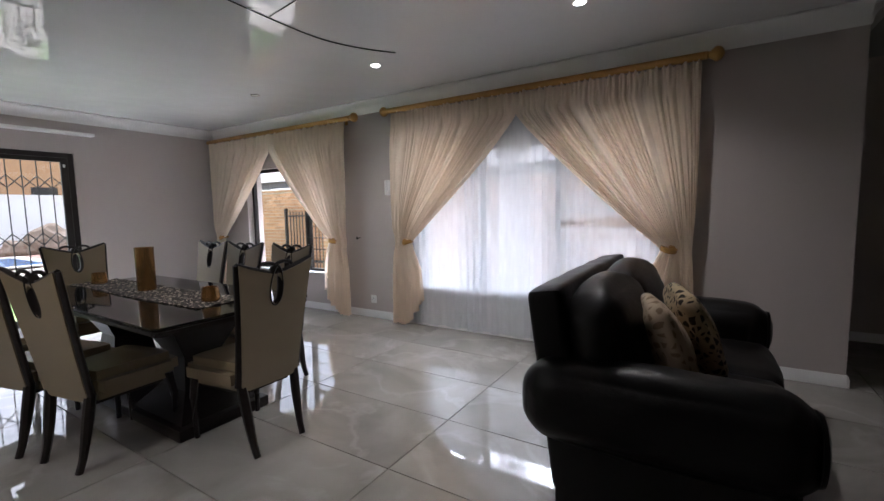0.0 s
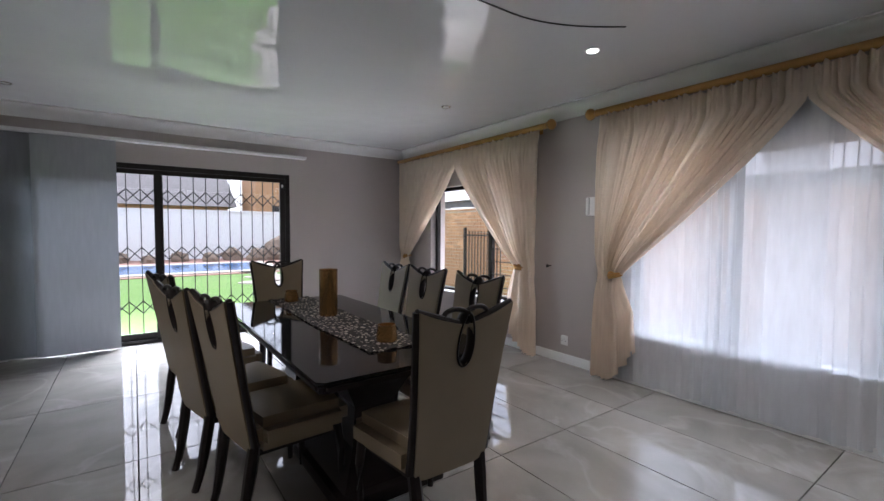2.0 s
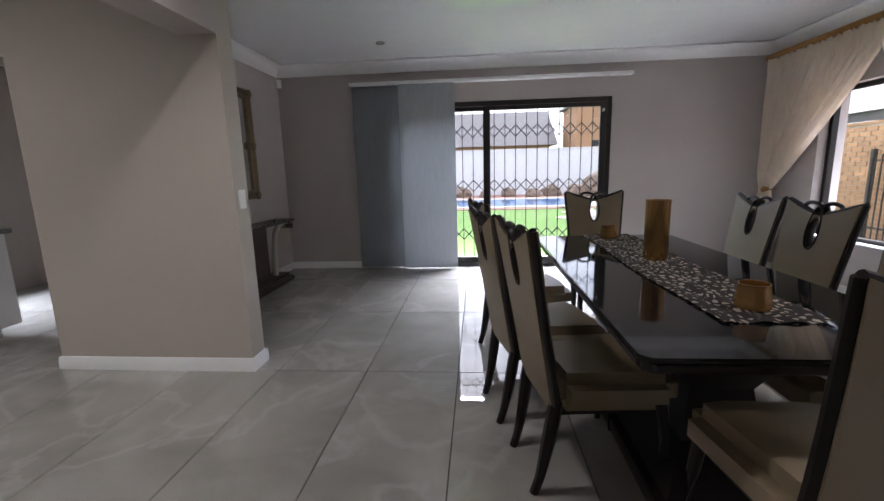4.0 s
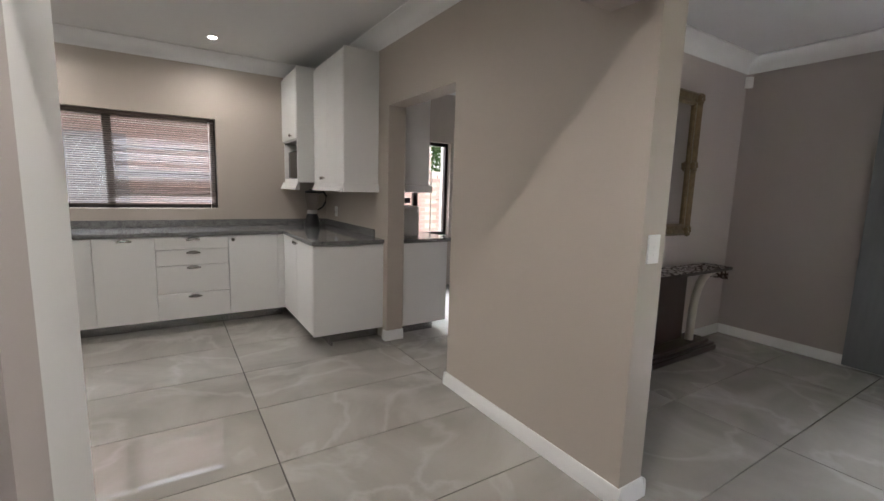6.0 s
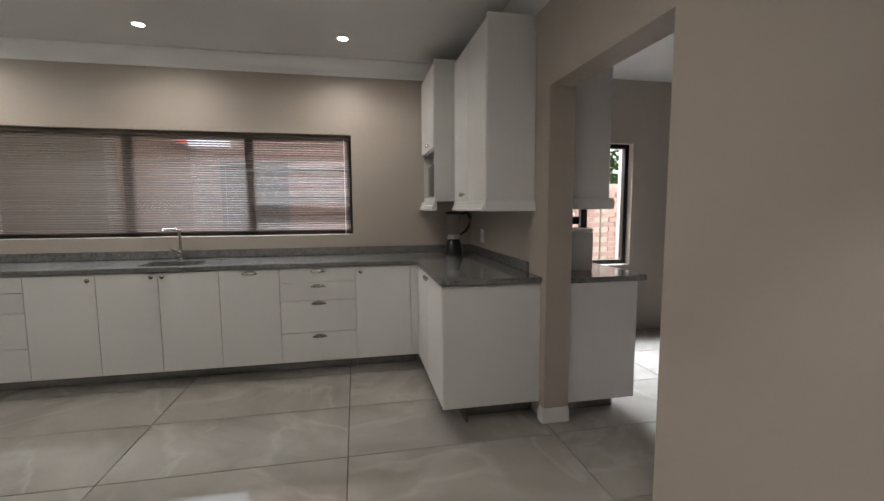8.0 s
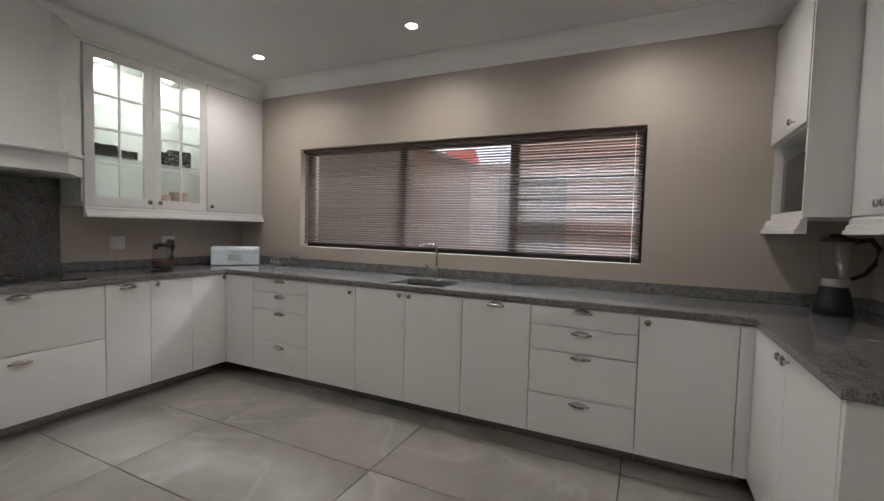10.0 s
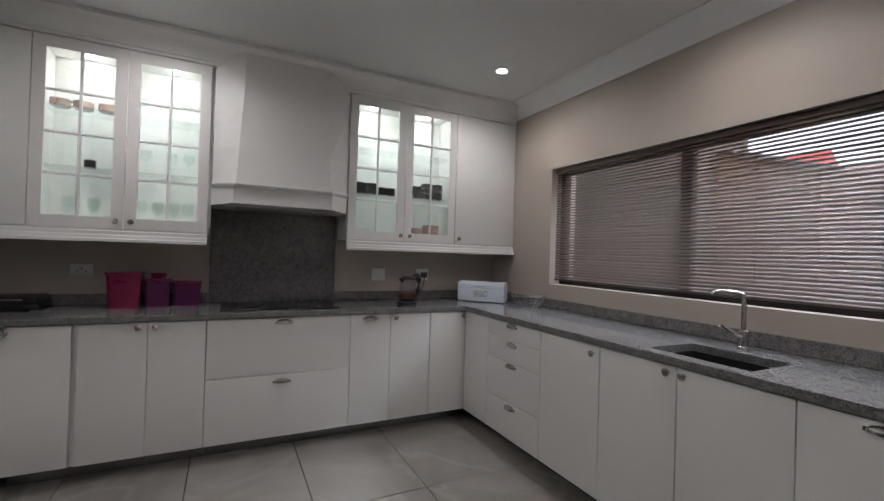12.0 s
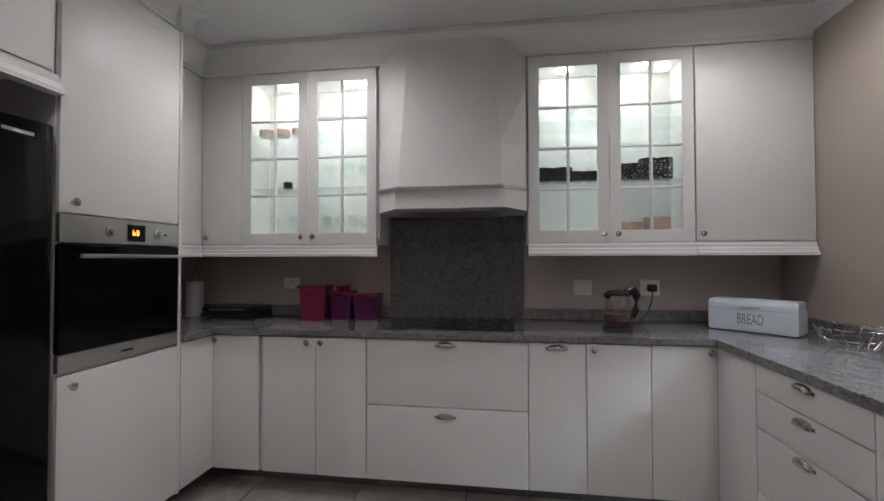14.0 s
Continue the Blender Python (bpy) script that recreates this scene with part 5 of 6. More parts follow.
structure("garden_wall", boxes((-24.8, -30, -0.14, -24.5, 30, 2.25), (-24.85, -30, 2.25, -24.45, 30, 2.33)), PLASTER, "tall white plastered garden wall", "wall")


def rock(x, y, r, seed):
    bm = bmesh.new()
    bmesh.ops.create_icosphere(bm, subdivisions=3, radius=r)
    for v in bm.verts:
        v.co *= 1 + 0.35 * noise.noise(v.co * (1.6 / r) + Vector((seed, 0, 0))) + 0.1 * noise.noise(v.co * (5 / r))
        v.co.z = max(v.co.z * 0.85, -0.3 * r)
    ob = single("boulder", bm, ROCK, "rough brown garden boulder beyond the pool", "rock", "boulders", smooth=False)
    put(ob, x, y, -0.115 + 0.28 * r, 0, 0, seed * 40)


for k, (x, y, r) in enumerate(((-22.6, 7.6, 0.95), (-22.2, 6.5, 0.55), (-23.0, 5.4, 0.5), (-22.4, 4.4, 0.35), (-23.1, 3.2, 0.4), (-22.6, 2.0, 0.3), (-23.2, 0.8, 0.45), (-22.8, -0.6, 0.35), (-22.9, 9.0, 0.7))):
    rock(x, y, r, k + 1)

t = thing("neighbour_house", "neighbouring house with a broad grey tiled roof behind the wall", "house")
part("wall", bx(-36, -12, -0.14, -29, 6.2, 2.9), BRICK, t)
part("roof", prism([(-37.0, 2.7), (-28.2, 2.7), (-32.5, 5.2)], -12.8, 6.6, axis='y'), ROOF, t, smooth=False)
t = thing("brick_outbuilding", "buff brick outbuilding beyond the garden wall", "house")
part("wall", bx(-31, 7.4, -0.14, -27, 10.2, 4.9), BRICK, t)
part("roof", bx(-31.2, 7.2, 4.9, -26.8, 10.4, 5.05), ROOF, t)
part("window", bx(-27.02, 8.3, 1.6, -26.98, 9.3, 2.8), DARKALU, t)


# brick walls close to the windows
def brick_wall(name, label, x0, x1, y, z0, z1, face, material, near, thick=0.2):
    """A face-brick wall along x; bricks inside near=(a, b, c, d) in x and z are single pieces, the rest one mesh."""
    t = tagged(new(name), label, "wall", kind="structure")
    part("mortar", bx(x0, y - thick / 2 + (0.012 if face < 0 else 0), z0, x1, y + thick / 2 - (0.012 if face > 0 else 0), z1), MORTAR, t, smooth=False)
    L, H, J = 0.222, 0.073, 0.011
    yf = y + face * (thick / 2 - 0.006)
    me = mesh_of("brick", bx(-L / 2, -0.012, -H / 2, L / 2, 0.012, H / 2, 0.003), material)
    half_n = 0
    rest = bmesh.new()
    row = 0
    z = z0 + H / 2 + 0.006
    while z + H / 2 < z1:
        x = x0 + L / 2 + (0 if row % 2 else (L + J) / 2)
        while x + L / 2 < x1:
            if near[0] < x < near[1] and near[2] < z < near[3] and half_n < 300:
                part("brick", me, None, t).matrix_basis = pose(x, yf + 0.002 * math.sin(x * 91 + z * 57), z)
                half_n += 1
            else:
                add_box(rest, x - L / 2, yf - 0.012, z - H / 2, x + L / 2, yf + 0.012, z + H / 2)
            x += L + J
        z += H + J
        row += 1
    ob = part("brickwork", rest, material, t, smooth=False)
    ob["kind"] = "stuff"
    return t


brick_wall("boundary_wall", "buff face-brick boundary wall behind the dining windows", -13.0, 3.0, 8.4, -0.1, 1.86, -1, BRICK, (-11.4, -8.3, 0.9, 1.86))
structure("wall_capping", bx(-13.0, 8.28, 1.861, 3.0, 8.52, 1.91), BRICK, "brick-on-edge capping of the boundary wall", "wall")
brick_wall("yard_wall_low", "low pink face-brick wall beyond the scullery window", -10.0, -6.03, -6.6, -0.1, 1.72, 1, BRICKR, (-7.4, -6.03, 0.9, 1.72))
brick_wall("yard_wall", "pink face-brick wall across the kitchen yard", -6.0, 2.4, -6.6, -0.1, 2.2, 1, BRICKR, (-3.6, 0.4, 1.0, 1.75))
brick_wall("yard_wall_upper", "pink face-brick wall of the house beyond the yard", -6.0, -0.15, -6.86, 2.1, 3.55, 1, BRICKR, (0, 0, 0, 0))
t = thing("yard_outbuilding", "olive plastered outbuilding close to the kitchen window", "building")
part("wall", bx(0.92, -6.4, -0.14, 6.0, -5.6, 3.5), mat("olive_plaster", (0.10, 0.085, 0.07), 0.85, var=0.15, scale=3), t)
part("roof", bx(0.8, -6.5, 3.5, 6.2, -5.45, 3.6), ROOF, t)
part("brick_gable", prism([(0.1, -0.14), (0.9195, -0.14), (0.9195, 2.39), (0.1, 2.09)], -6.05, -5.9, axis='y'), BRICKD, t, "brown brick gable under a sloping verge", smooth=False)
for k in range(7):
    x = 0.02 + 0.128 * k
    part("verge_tile", bx(x, -6.08, 2.075 + 0.0468 * k, x + 0.16, -5.86, 2.10 + 0.0468 * k, 0.004), ROOF, t)
t = thing("red_roof_house", "house with a red tiled roof beyond the yard", "house")
part("wall", bx(1.5, -9.75, -0.14, 2.05, -9.3, 2.62), PLASTER, t)
part("roof", prism([(-9.8, 2.62), (-9.1, 2.62), (-9.4, 2.98)], 1.42, 2.1, axis='x'), REDROOF, t, smooth=False)
t = thing("security_door", "grey steel security door with a diamond lattice", "security door", -0.55, -6.45, -0.06)
for row in ((-0.45, 0, 0, -0.39, 0.04, 2.05), (0.39, 0, 0, 0.45, 0.04, 2.05), (-0.39, 0, 1.98, 0.39, 0.04, 2.05), (-0.39, 0, 0, 0.39, 0.04, 0.08), (-0.39, 0, 0.95, 0.39, 0.04, 1.02)):
    part("frame", bx(*row, 0.003), GREYMETAL, t)
part("sheet", bx(-0.388, 0.004, 0.081, 0.388, 0.012, 1.978), GREYMETAL, t)
lk = mesh_of("lattice_bar", bx(-0.16, 0.016, -0.007, 0.16, 0.026, 0.007), mat("pale_grey_painted_steel", (0.26, 0.255, 0.25), 0.5))
for z in (0.35, 0.7, 1.25, 1.6, 1.85):
    for x in (-0.27, -0.09, 0.09, 0.27):
        for s in (-1, 1):
            part("lattice_bar", lk, None, t).matrix_basis = pose(x, 0.002 * s, z, 0, s * 60, 0)
t = thing("side_house", "white neighbouring house with a dark roof edge", "house")
part("wall", bx(-16, 13, -0.14, 6, 20, 2.3), PLASTER, t)
part("fascia", bx(-16.5, 12.2, 2.3, 6.5, 12.3, 2.55), GREYMETAL, t)
part("roof", prism([(12.0, 2.55), (20.6, 2.55), (16.4, 4.6)], -16.6, 6.6, axis='x'), mat('pale_grey_sheet_roof', (0.3, 0.3, 0.31), 0.6, var=0.1), t, smooth=False)
for k in range(12):
    part("rafter", bx(-15.5 + 1.8 * k, 12.31, 2.32, -15.35 + 1.8 * k, 12.99, 2.5), GREYMETAL, t)
t = thing("palisade_gate", "black steel palisade gate beside the brick wall", "gate", -8.2, 8.1, -0.06)
for k in range(12):
    part("bar", bx(0.11 * k, 0, 0.02, 0.11 * k + 0.016, 0.016, 1.42), IRON, t)
for z in (0.2, 1.3):
    part("rail", bx(-0.02, 0.017, z, 1.26, 0.035, z + 0.035), IRON, t)
part("post", bx(-0.07, -0.02, 0, -0.021, 0.05, 1.5), IRON, t)


def tree(x, y, h, seed, z=-0.14):
    r = random.Random(seed)
    t = thing("garden_tree", "leafy green garden tree", "tree", x, y, z)
    limbs = tube([(0, 0, 0), (0.05, 0.03, h * 0.3), (-0.04, 0.02, h * 0.55), (0, 0, h * 0.8)], [0.13, 0.1, 0.07, 0.03], 8)
    ends = []
    for k in range(9):
        a, q = k * 2.4, 0.35 + 0.05 * k
        e = (math.cos(a) * h * 0.3 * r.uniform(0.7, 1.1), math.sin(a) * h * 0.3 * r.uniform(0.7, 1.1), h * (q + 0.25))
        tube([(0, 0, h * q), (e[0] * 0.5, e[1] * 0.5, h * (q + 0.16)), e], [0.045, 0.03, 0.012], 6, limbs)
        ends.append(Vector(e))
    part("trunk", limbs, ROCK, t)
    vs, fs = [], []
    for k in range(2600):
        c = r.choice(ends) + Vector((r.gauss(0, 0.3), r.gauss(0, 0.3), r.gauss(0, 0.24))) * (h / 4)
        u = Vector((r.uniform(-1, 1), r.uniform(-1, 1), r.uniform(-1, 1))).normalized()
        v = u.orthogonal().normalized()
        s = r.uniform(0.05, 0.09)
        b = len(vs)
        vs += [c - u * s, c + v * s * 0.5, c + u * s, c - v * s * 0.5]
        fs.append((b, b + 1, b + 2, b + 3))
    me = bpy.data.meshes.new("crown")
    me.from_pydata([tuple(p) for p in vs], [], fs)
    me.materials.append(LEAF)
    part("crown", me, None, t)


LEAF = mat("green_leaf", (0.06, 0.12, 0.03), 0.6, var=0.3, scale=12)
tree(-6.6, -9.5, 3.6, 3)
tree(-8.4, -8.6, 3.0, 5)

# scullery seen through the doorway
t = thing("scullery_cabinet", "white scullery base cabinet with a grey granite top", "cabinet", 0, 0, 0)
part("body", bx(-3.66, -3.94, 0.11, -3.22, -2.27, 0.868), CAB, t)
part("end_panel", bx(-3.68, -2.269, 0.105, -3.215, -2.25, 0.868), CAB, t)
part("plinth", bx(-3.6, -3.94, 0, -3.22, -2.36, 0.108), PLINTH, t)
part("top", bx(-3.74, -3.945, 0.8685, -3.212, -2.24, 0.903, 0.004), GRANITE, t, "grey granite slab")
t = thing("scullery_wall_cabinet", "white scullery wall cabinet", "cabinet", 0, 0, 0)
part("body", bx(-3.50, -3.94, 1.39, -3.22, -2.32, 2.45), CAB, t)
part("light_rail", bx(-3.53, -3.94, 1.32, -3.215, -2.30, 1.388, 0.006), CAB, t)
t = thing("small_appliance", "white box-shaped appliance on the scullery counter", "appliance", -3.42, -2.62, 0.9035)
part("body", bx(-0.09, -0.12, 0, 0.09, 0.12, 0.26, 0.012, 2), PLASTIC, t)
part("lid", bx(-0.088, -0.118, 0.261, 0.088, 0.118, 0.285, 0.008, 2), PLASTIC, t)
t = thing("coffee_machine", "black coffee machine on the scullery counter", "coffee machine", -3.50, -2.98, 0.9035)
part("body", bx(-0.10, -0.13, 0, 0.10, 0.13, 0.07, 0.01, 2), BLACKPL, t)
part("column", bx(0.01, -0.13, 0.0705, 0.10, 0.13, 0.30, 0.01, 2), BLACKPL, t)
part("head", bx(-0.10, -0.13, 0.3005, 0.10, 0.13, 0.36, 0.012, 2), BLACKPL, t)
part("spout", lathe([(0.012, 0.27), (0.015, 0.3)], 12), STEEL, t).matrix_basis = pose(-0.05, 0, 0)
t = thing("window_trellis", "dark folding trellis behind the scullery window", "security gate", -3.55, YS - 0.2, 0)
for k in range(7):
    part("bar", bx(-0.6 + 0.09 * k, -0.006, 0.74, -0.588 + 0.09 * k, 0.006, 1.97), IRON, t)
for z in (0.95, 1.25, 1.55, 1.8):
    for k in range(6):
        for sg in (-1, 1):
            part("link", bx(-0.075, -0.004, -0.006, 0.075, 0.004, 0.006), IRON, t).matrix_basis = pose(-0.549 + 0.09 * k, 0.012 * sg, z, 0, sg * 55, 0)
part("rail", bx(-0.62, -0.012, 0.725, -0.02, 0.012, 0.739), IRON, t)
part("rail", bx(-0.62, -0.012, 1.971, -0.02, 0.012, 1.985), IRON, t)



# ---- kitchen things ----
t = thing("induction_hob", "black glass induction hob set on the granite", "hob", 0, 0, 0.9055)
part("glass", bx(1.33, -2.365, 0, 1.79, -1.635, 0.006, 0.002), BLACKGLASS, t)
RINGG = mat("grey_ring_print", (0.12, 0.12, 0.12), 0.3)
for x, y, r in ((1.44, -1.82, 0.09), (1.67, -1.82, 0.075), (1.44, -2.18, 0.075), (1.67, -2.18, 0.09)):
    part("zone", tube([(x + r * math.cos(a), y + r * math.sin(a), 0.0063) for a in [2 * math.pi * k / 32 for k in range(33)]], 0.0008, 4), RINGG, t)

t = thing("kitchen_sink", "undermounted dark steel sink bowl", "sink", 0, 0, 0)
part("bowl", boxes((SX0 + 0.001, SY0 + 0.001, 0.70, SX1 - 0.001, SY1 - 0.001, 0.712), (SX0 + 0.001, SY0 + 0.001, 0.712, SX0 + 0.012, SY1 - 0.001, 0.871), (SX1 - 0.012, SY0 + 0.001, 0.712, SX1 - 0.001, SY1 - 0.001, 0.871),
                   (SX0 + 0.012, SY0 + 0.001, 0.712, SX1 - 0.012, SY0 + 0.012, 0.871), (SX0 + 0.012, SY1 - 0.012, 0.712, SX1 - 0.012, SY1 - 0.001, 0.871)), mat("dark_composite", (0.016, 0.016, 0.016), 0.6, spec=0.15), t, smooth=False)
part("drain", lathe([(0.04, 0.7125), (0.04, 0.716), (0.01, 0.714)], 20), STEEL, t).matrix_basis = pose(-0.52, -3.55, 0)
t = thing("kitchen_tap", "chrome single-lever kitchen tap with tall spout", "tap", -0.485, -3.80, 0.9055)
part("body", lathe([(0.026, 0), (0.026, 0.01), (0.022, 0.014), (0.022, 0.085), (0.018, 0.09)], 18), CHROME, t)
part("spout", tube([(0, 0, 0.08), (0, 0, 0.24), (0.0, 0.008, 0.252), (0.02, 0.03, 0.258), (0.07, 0.12, 0.262), (0.075, 0.13, 0.25)], 0.011, 10), CHROME, t)
part("lever", tube([(0.0, 0.02, 0.06), (0.03, 0.06, 0.085), (0.05, 0.09, 0.11)], [0.012, 0.009, 0.007], 8), CHROME, t)


def socket(x, y, z, rz, label, switches=1, w=0.115, h=0.075, holes=True):
    """Wall plate; its face looks along local -y."""
    t = put(tagged(new("wall_socket"), label, "socket", "wall sockets"), x, y, z, 0, 0, rz)
    part("plate", bx(-w / 2, -0.011, -h / 2, w / 2, -0.0005, h / 2, 0.004, 2), PLASTIC, t)
    for k in range(switches):
        part("rocker", bx(-w / 2 + 0.015 + 0.03 * k, -0.0145, h / 2 - 0.03, -w / 2 + 0.032 + 0.03 * k, -0.0112, h / 2 - 0.01, 0.0015), PLASTIC, t)
    if holes:
        for dx in (-0.022, 0.022):
            part("socket_hole", bx(dx - 0.004, -0.0118, -0.012, dx + 0.004, -0.0111, -0.004), BLACKPL, t)
        part("socket_hole", bx(-0.004, -0.0118, 0.006, 0.004, -0.0111, 0.016), BLACKPL, t)
    return t


socket(XK, -0.838, 1.126, -90, "white double wall socket above the worktop")
socket(XK, -2.801, 1.112, -90, "blank white isolator plate above the worktop", holes=False, h=0.10)
socket(XK, -3.205, 1.114, -90, "white wall socket with the kettle plug", h=0.10)
socket(XP, -3.57, 1.08, 90, "white wall socket beside the blender", w=0.075, h=0.115)
socket(-2.855, YN, 0.232, 0, "white wall socket low beside the curtains", w=0.085, h=0.10)
t = thing("light_switch", "white double light switch on the wall end", "light switch", -3.125, DY1, 1.135, 180)
part("plate", bx(-0.038, -0.011, -0.06, 0.038, -0.0005, 0.06, 0.005, 2), PLASTIC, t)
for z in (-0.02, 0.012):
    part("rocker", bx(-0.012, -0.015, z - 0.008, 0.012, -0.0112, z + 0.008, 0.002), PLASTIC, t)
t = thing("intercom", "small white intercom handset on the wall", "intercom", -2.56, YN, 1.61, 0)
part("base", bx(-0.045, -0.02, -0.09, 0.045, -0.001, 0.09, 0.006, 2), PLASTIC, t)
part("handset", bx(-0.04, -0.045, -0.085, -0.005, -0.0205, 0.085, 0.01, 2), PLASTIC, t)
t = thing("curtain_hook", "small dark metal hook on the wall", "hook", -3.05, YN, 1.0, 0)
part("stem", lathe([(0.006, 0), (0.006, 0.05), (0.018, 0.055), (0.018, 0.062), (0.002, 0.065)], 14), IRON, t).matrix_basis = pose(0, -0.001, 0, 90)
t = thing("motion_sensor", "small white alarm sensor in the ceiling corner", "sensor", XW + 0.035, -0.895, 2.43, -45)
part("body", bx(-0.03, -0.02, -0.05, 0.03, 0.02, 0.05, 0.008, 2), PLASTIC, t)
part("lens", bx(-0.02, -0.024, -0.03, 0.02, -0.0205, 0.01, 0.002), WHITE, t)

# glass kettle
KG = glass_mat("kettle_glass", (0.965, 0.96, 0.955), film=0.06)
t = thing("glass_kettle", "glass kettle with black handle and lid on its base", "kettle", 1.46, -2.92, 0.9055, 20)
part("base", lathe([(0.075, 0), (0.078, 0.006), (0.076, 0.018), (0.06, 0.022)], 28), BLACKPL, t)
part("heater", lathe([(0.066, 0.023), (0.068, 0.028), (0.068, 0.045), (0.060, 0.048)], 28), BLACKPL, t)
gl = part("jug", lathe([(0.066, 0.048), (0.068, 0.06), (0.066, 0.13), (0.058, 0.185), (0.055, 0.19), (0.064, 0.13), (0.066, 0.06), (0.01, 0.05)], 28), KG, t, "clear glass jug")
part("water", lathe([(0.064, 0.0505), (0.0655, 0.06), (0.065, 0.085), (0.005, 0.085)], 28), mat("amber_base_ring", (0.16, 0.06, 0.03), 0.2), t)
part("lid", lathe([(0.057, 0.19), (0.058, 0.2), (0.05, 0.212), (0.02, 0.218), (0.001, 0.219)], 28), BLACKPL, t)
part("handle", tube([(0.0, -0.05, 0.2), (0.0, -0.10, 0.215), (0.0, -0.118, 0.18), (0.0, -0.112, 0.11), (0.0, -0.09, 0.06)], [0.017, 0.02, 0.019, 0.016, 0.011], 10, flat=1.3), BLACKPL, t)
part("spout", lathe([(0.012, 0), (0.02, 0.03), (0.002, 0.031)], 12), BLACKPL, t).matrix_basis = pose(0, 0.052, 0.175, -35)
t = thing("kettle_plug", "black plug and cord of the kettle", "plug", 0, 0, 0)
part("plug", bx(XK - 0.05, -3.235, 1.09, XK - 0.0155, -3.185, 1.135, 0.006, 2), BLACKPL, t)
part("cord", tube([(XK - 0.045, -3.21, 1.09), (XK - 0.05, -3.2, 1.03), (XK - 0.08, -3.16, 0.95), (XK - 0.14, -3.08, 0.912), (1.56, -2.98, 0.9105), (1.535, -2.945, 0.912)], 0.004, 6), BLACKPL, t)

# bread bin
t = thing("bread_bin", "white enamelled metal bread bin lettered BREAD", "bread bin", 1.517, -3.637, 0.9055, -135)
t.scale = (0.93, 0.93, 0.93)
prof = [(-0.09, 0.004), (0.09, 0.004), (0.09, 0.15), (0.082, 0.17), (0.065, 0.182), (-0.065, 0.182), (-0.082, 0.17), (-0.09, 0.15)]
part("body", prism(prof, -0.215, 0.215, 0.006, axis='x'), mat("pale_blue_enamel", (0.62, 0.70, 0.76), 0.3, var=0.04), t)
part("lid_seam", bx(-0.216, -0.0912, 0.128, 0.216, -0.0902, 0.130), mat("grey_seam", (0.35, 0.35, 0.35), 0.5), t)
part("lid_handle", bx(-0.05, -0.098, 0.138, 0.05, -0.0905, 0.148, 0.003), STEEL, t)
INK = mat("grey_print", (0.24, 0.24, 0.24), 0.6)


def lettering(word, size, parent, m):
    c = bpy.data.curves.new("lettering", 'FONT')
    c.body, c.size, c.extrude, c.align_x = word, size, 0.0004, 'CENTER'
    ob = new("lettering_source", c)
    me = bpy.data.meshes.new_from_object(ob.evaluated_get(bpy.context.evaluated_depsgraph_get()))
    bpy.data.objects.remove(ob)
    me.materials.clear()
    me.materials.append(INK)
    o = part("lettering", me, None, parent, "dark printed letters")
    o.matrix_basis = m
    return o


lettering("BREAD", 0.085, t, pose(0.0, -0.0911, 0.047, 90) @ Matrix.Diagonal((0.5, 1, 1, 1)))

# canisters
MAG = mat("magenta_translucent_plastic", (0.19, 0.012, 0.055), 0.3, var=0.12, scale=8)
PUR = mat("purple_translucent_plastic", (0.10, 0.012, 0.08), 0.3, var=0.12, scale=8)
for x, y, w, h, m, lab in ((1.66, -1.10, 0.088, 0.205, MAG, "tall magenta plastic storage canister"), (1.69, -1.27, 0.071, 0.165, PUR, "purple plastic canister with another stacked on it"), (1.70, -1.432, 0.08, 0.15, PUR, "short purple plastic canister with a magenta lid")):
    t = thing("storage_canister", lab, "canister", x, y, 0.9055, -90, group="plastic canisters")
    part("body", loft([[(w * 0.86 * a, w * 0.8 * b, 0.0) for a, b in ((-1, -0.8), (-0.8, -1), (0.8, -1), (1, -0.8), (1, 0.8), (0.8, 1), (-0.8, 1), (-1, 0.8))], [(w * a, w * 0.92 * b, h) for a, b in ((-1, -0.8), (-0.8, -1), (0.8, -1), (1, -0.8), (1, 0.8), (0.8, 1), (-0.8, 1), (-1, 0.8))]]), m, t)
    part("lid", bx(-w * 1.08, -w, h + 0.0005, w * 1.08, w, h + 0.016, 0.005, 2), MAG, t)
    if h == 0.165:
        part("small_pot", lathe([(0.04, h + 0.017), (0.045, h + 0.04), (0.048, h + 0.045), (0.046, h + 0.052), (0.002, h + 0.053)], 20), MAG, t)

t = thing("sandwich_press", "flat black sandwich press with a silver trim", "sandwich press", 1.70, -0.52, 0.9055, -90)
part("lower_shell", bx(-0.19, -0.12, 0.008, 0.19, 0.12, 0.04, 0.014, 2), BLACKPL, t)
part("upper_shell", bx(-0.185, -0.118, 0.041, 0.185, 0.118, 0.078, 0.018, 2), BLACKPL, t)
part("trim", bx(-0.12, -0.1215, 0.058, 0.12, -0.1185, 0.066), STEEL, t)
for x in (-0.15, 0.15):
    for y in (-0.09, 0.09):
        part("foot", lathe([(0.012, 0), (0.012, 0.009)], 10), BLACKPL, t).matrix_basis = pose(x, y, 0)
t = thing("paper_towel_roll", "white paper towel roll on the worktop", "paper towel", 1.70, -0.20, 0.9055)
part("roll", lathe([(0.055, 0.004), (0.055, 0.235), (0.02, 0.235), (0.02, 0.23)], 24), mat("white_paper", (0.8, 0.8, 0.78), 0.9, bump=0.3), t)
part("holder", lathe([(0.065, 0), (0.065, 0.0035), (0.006, 0.0038), (0.006, 0.27), (0.012, 0.28), (0.002, 0.285)], 20), STEEL, t)

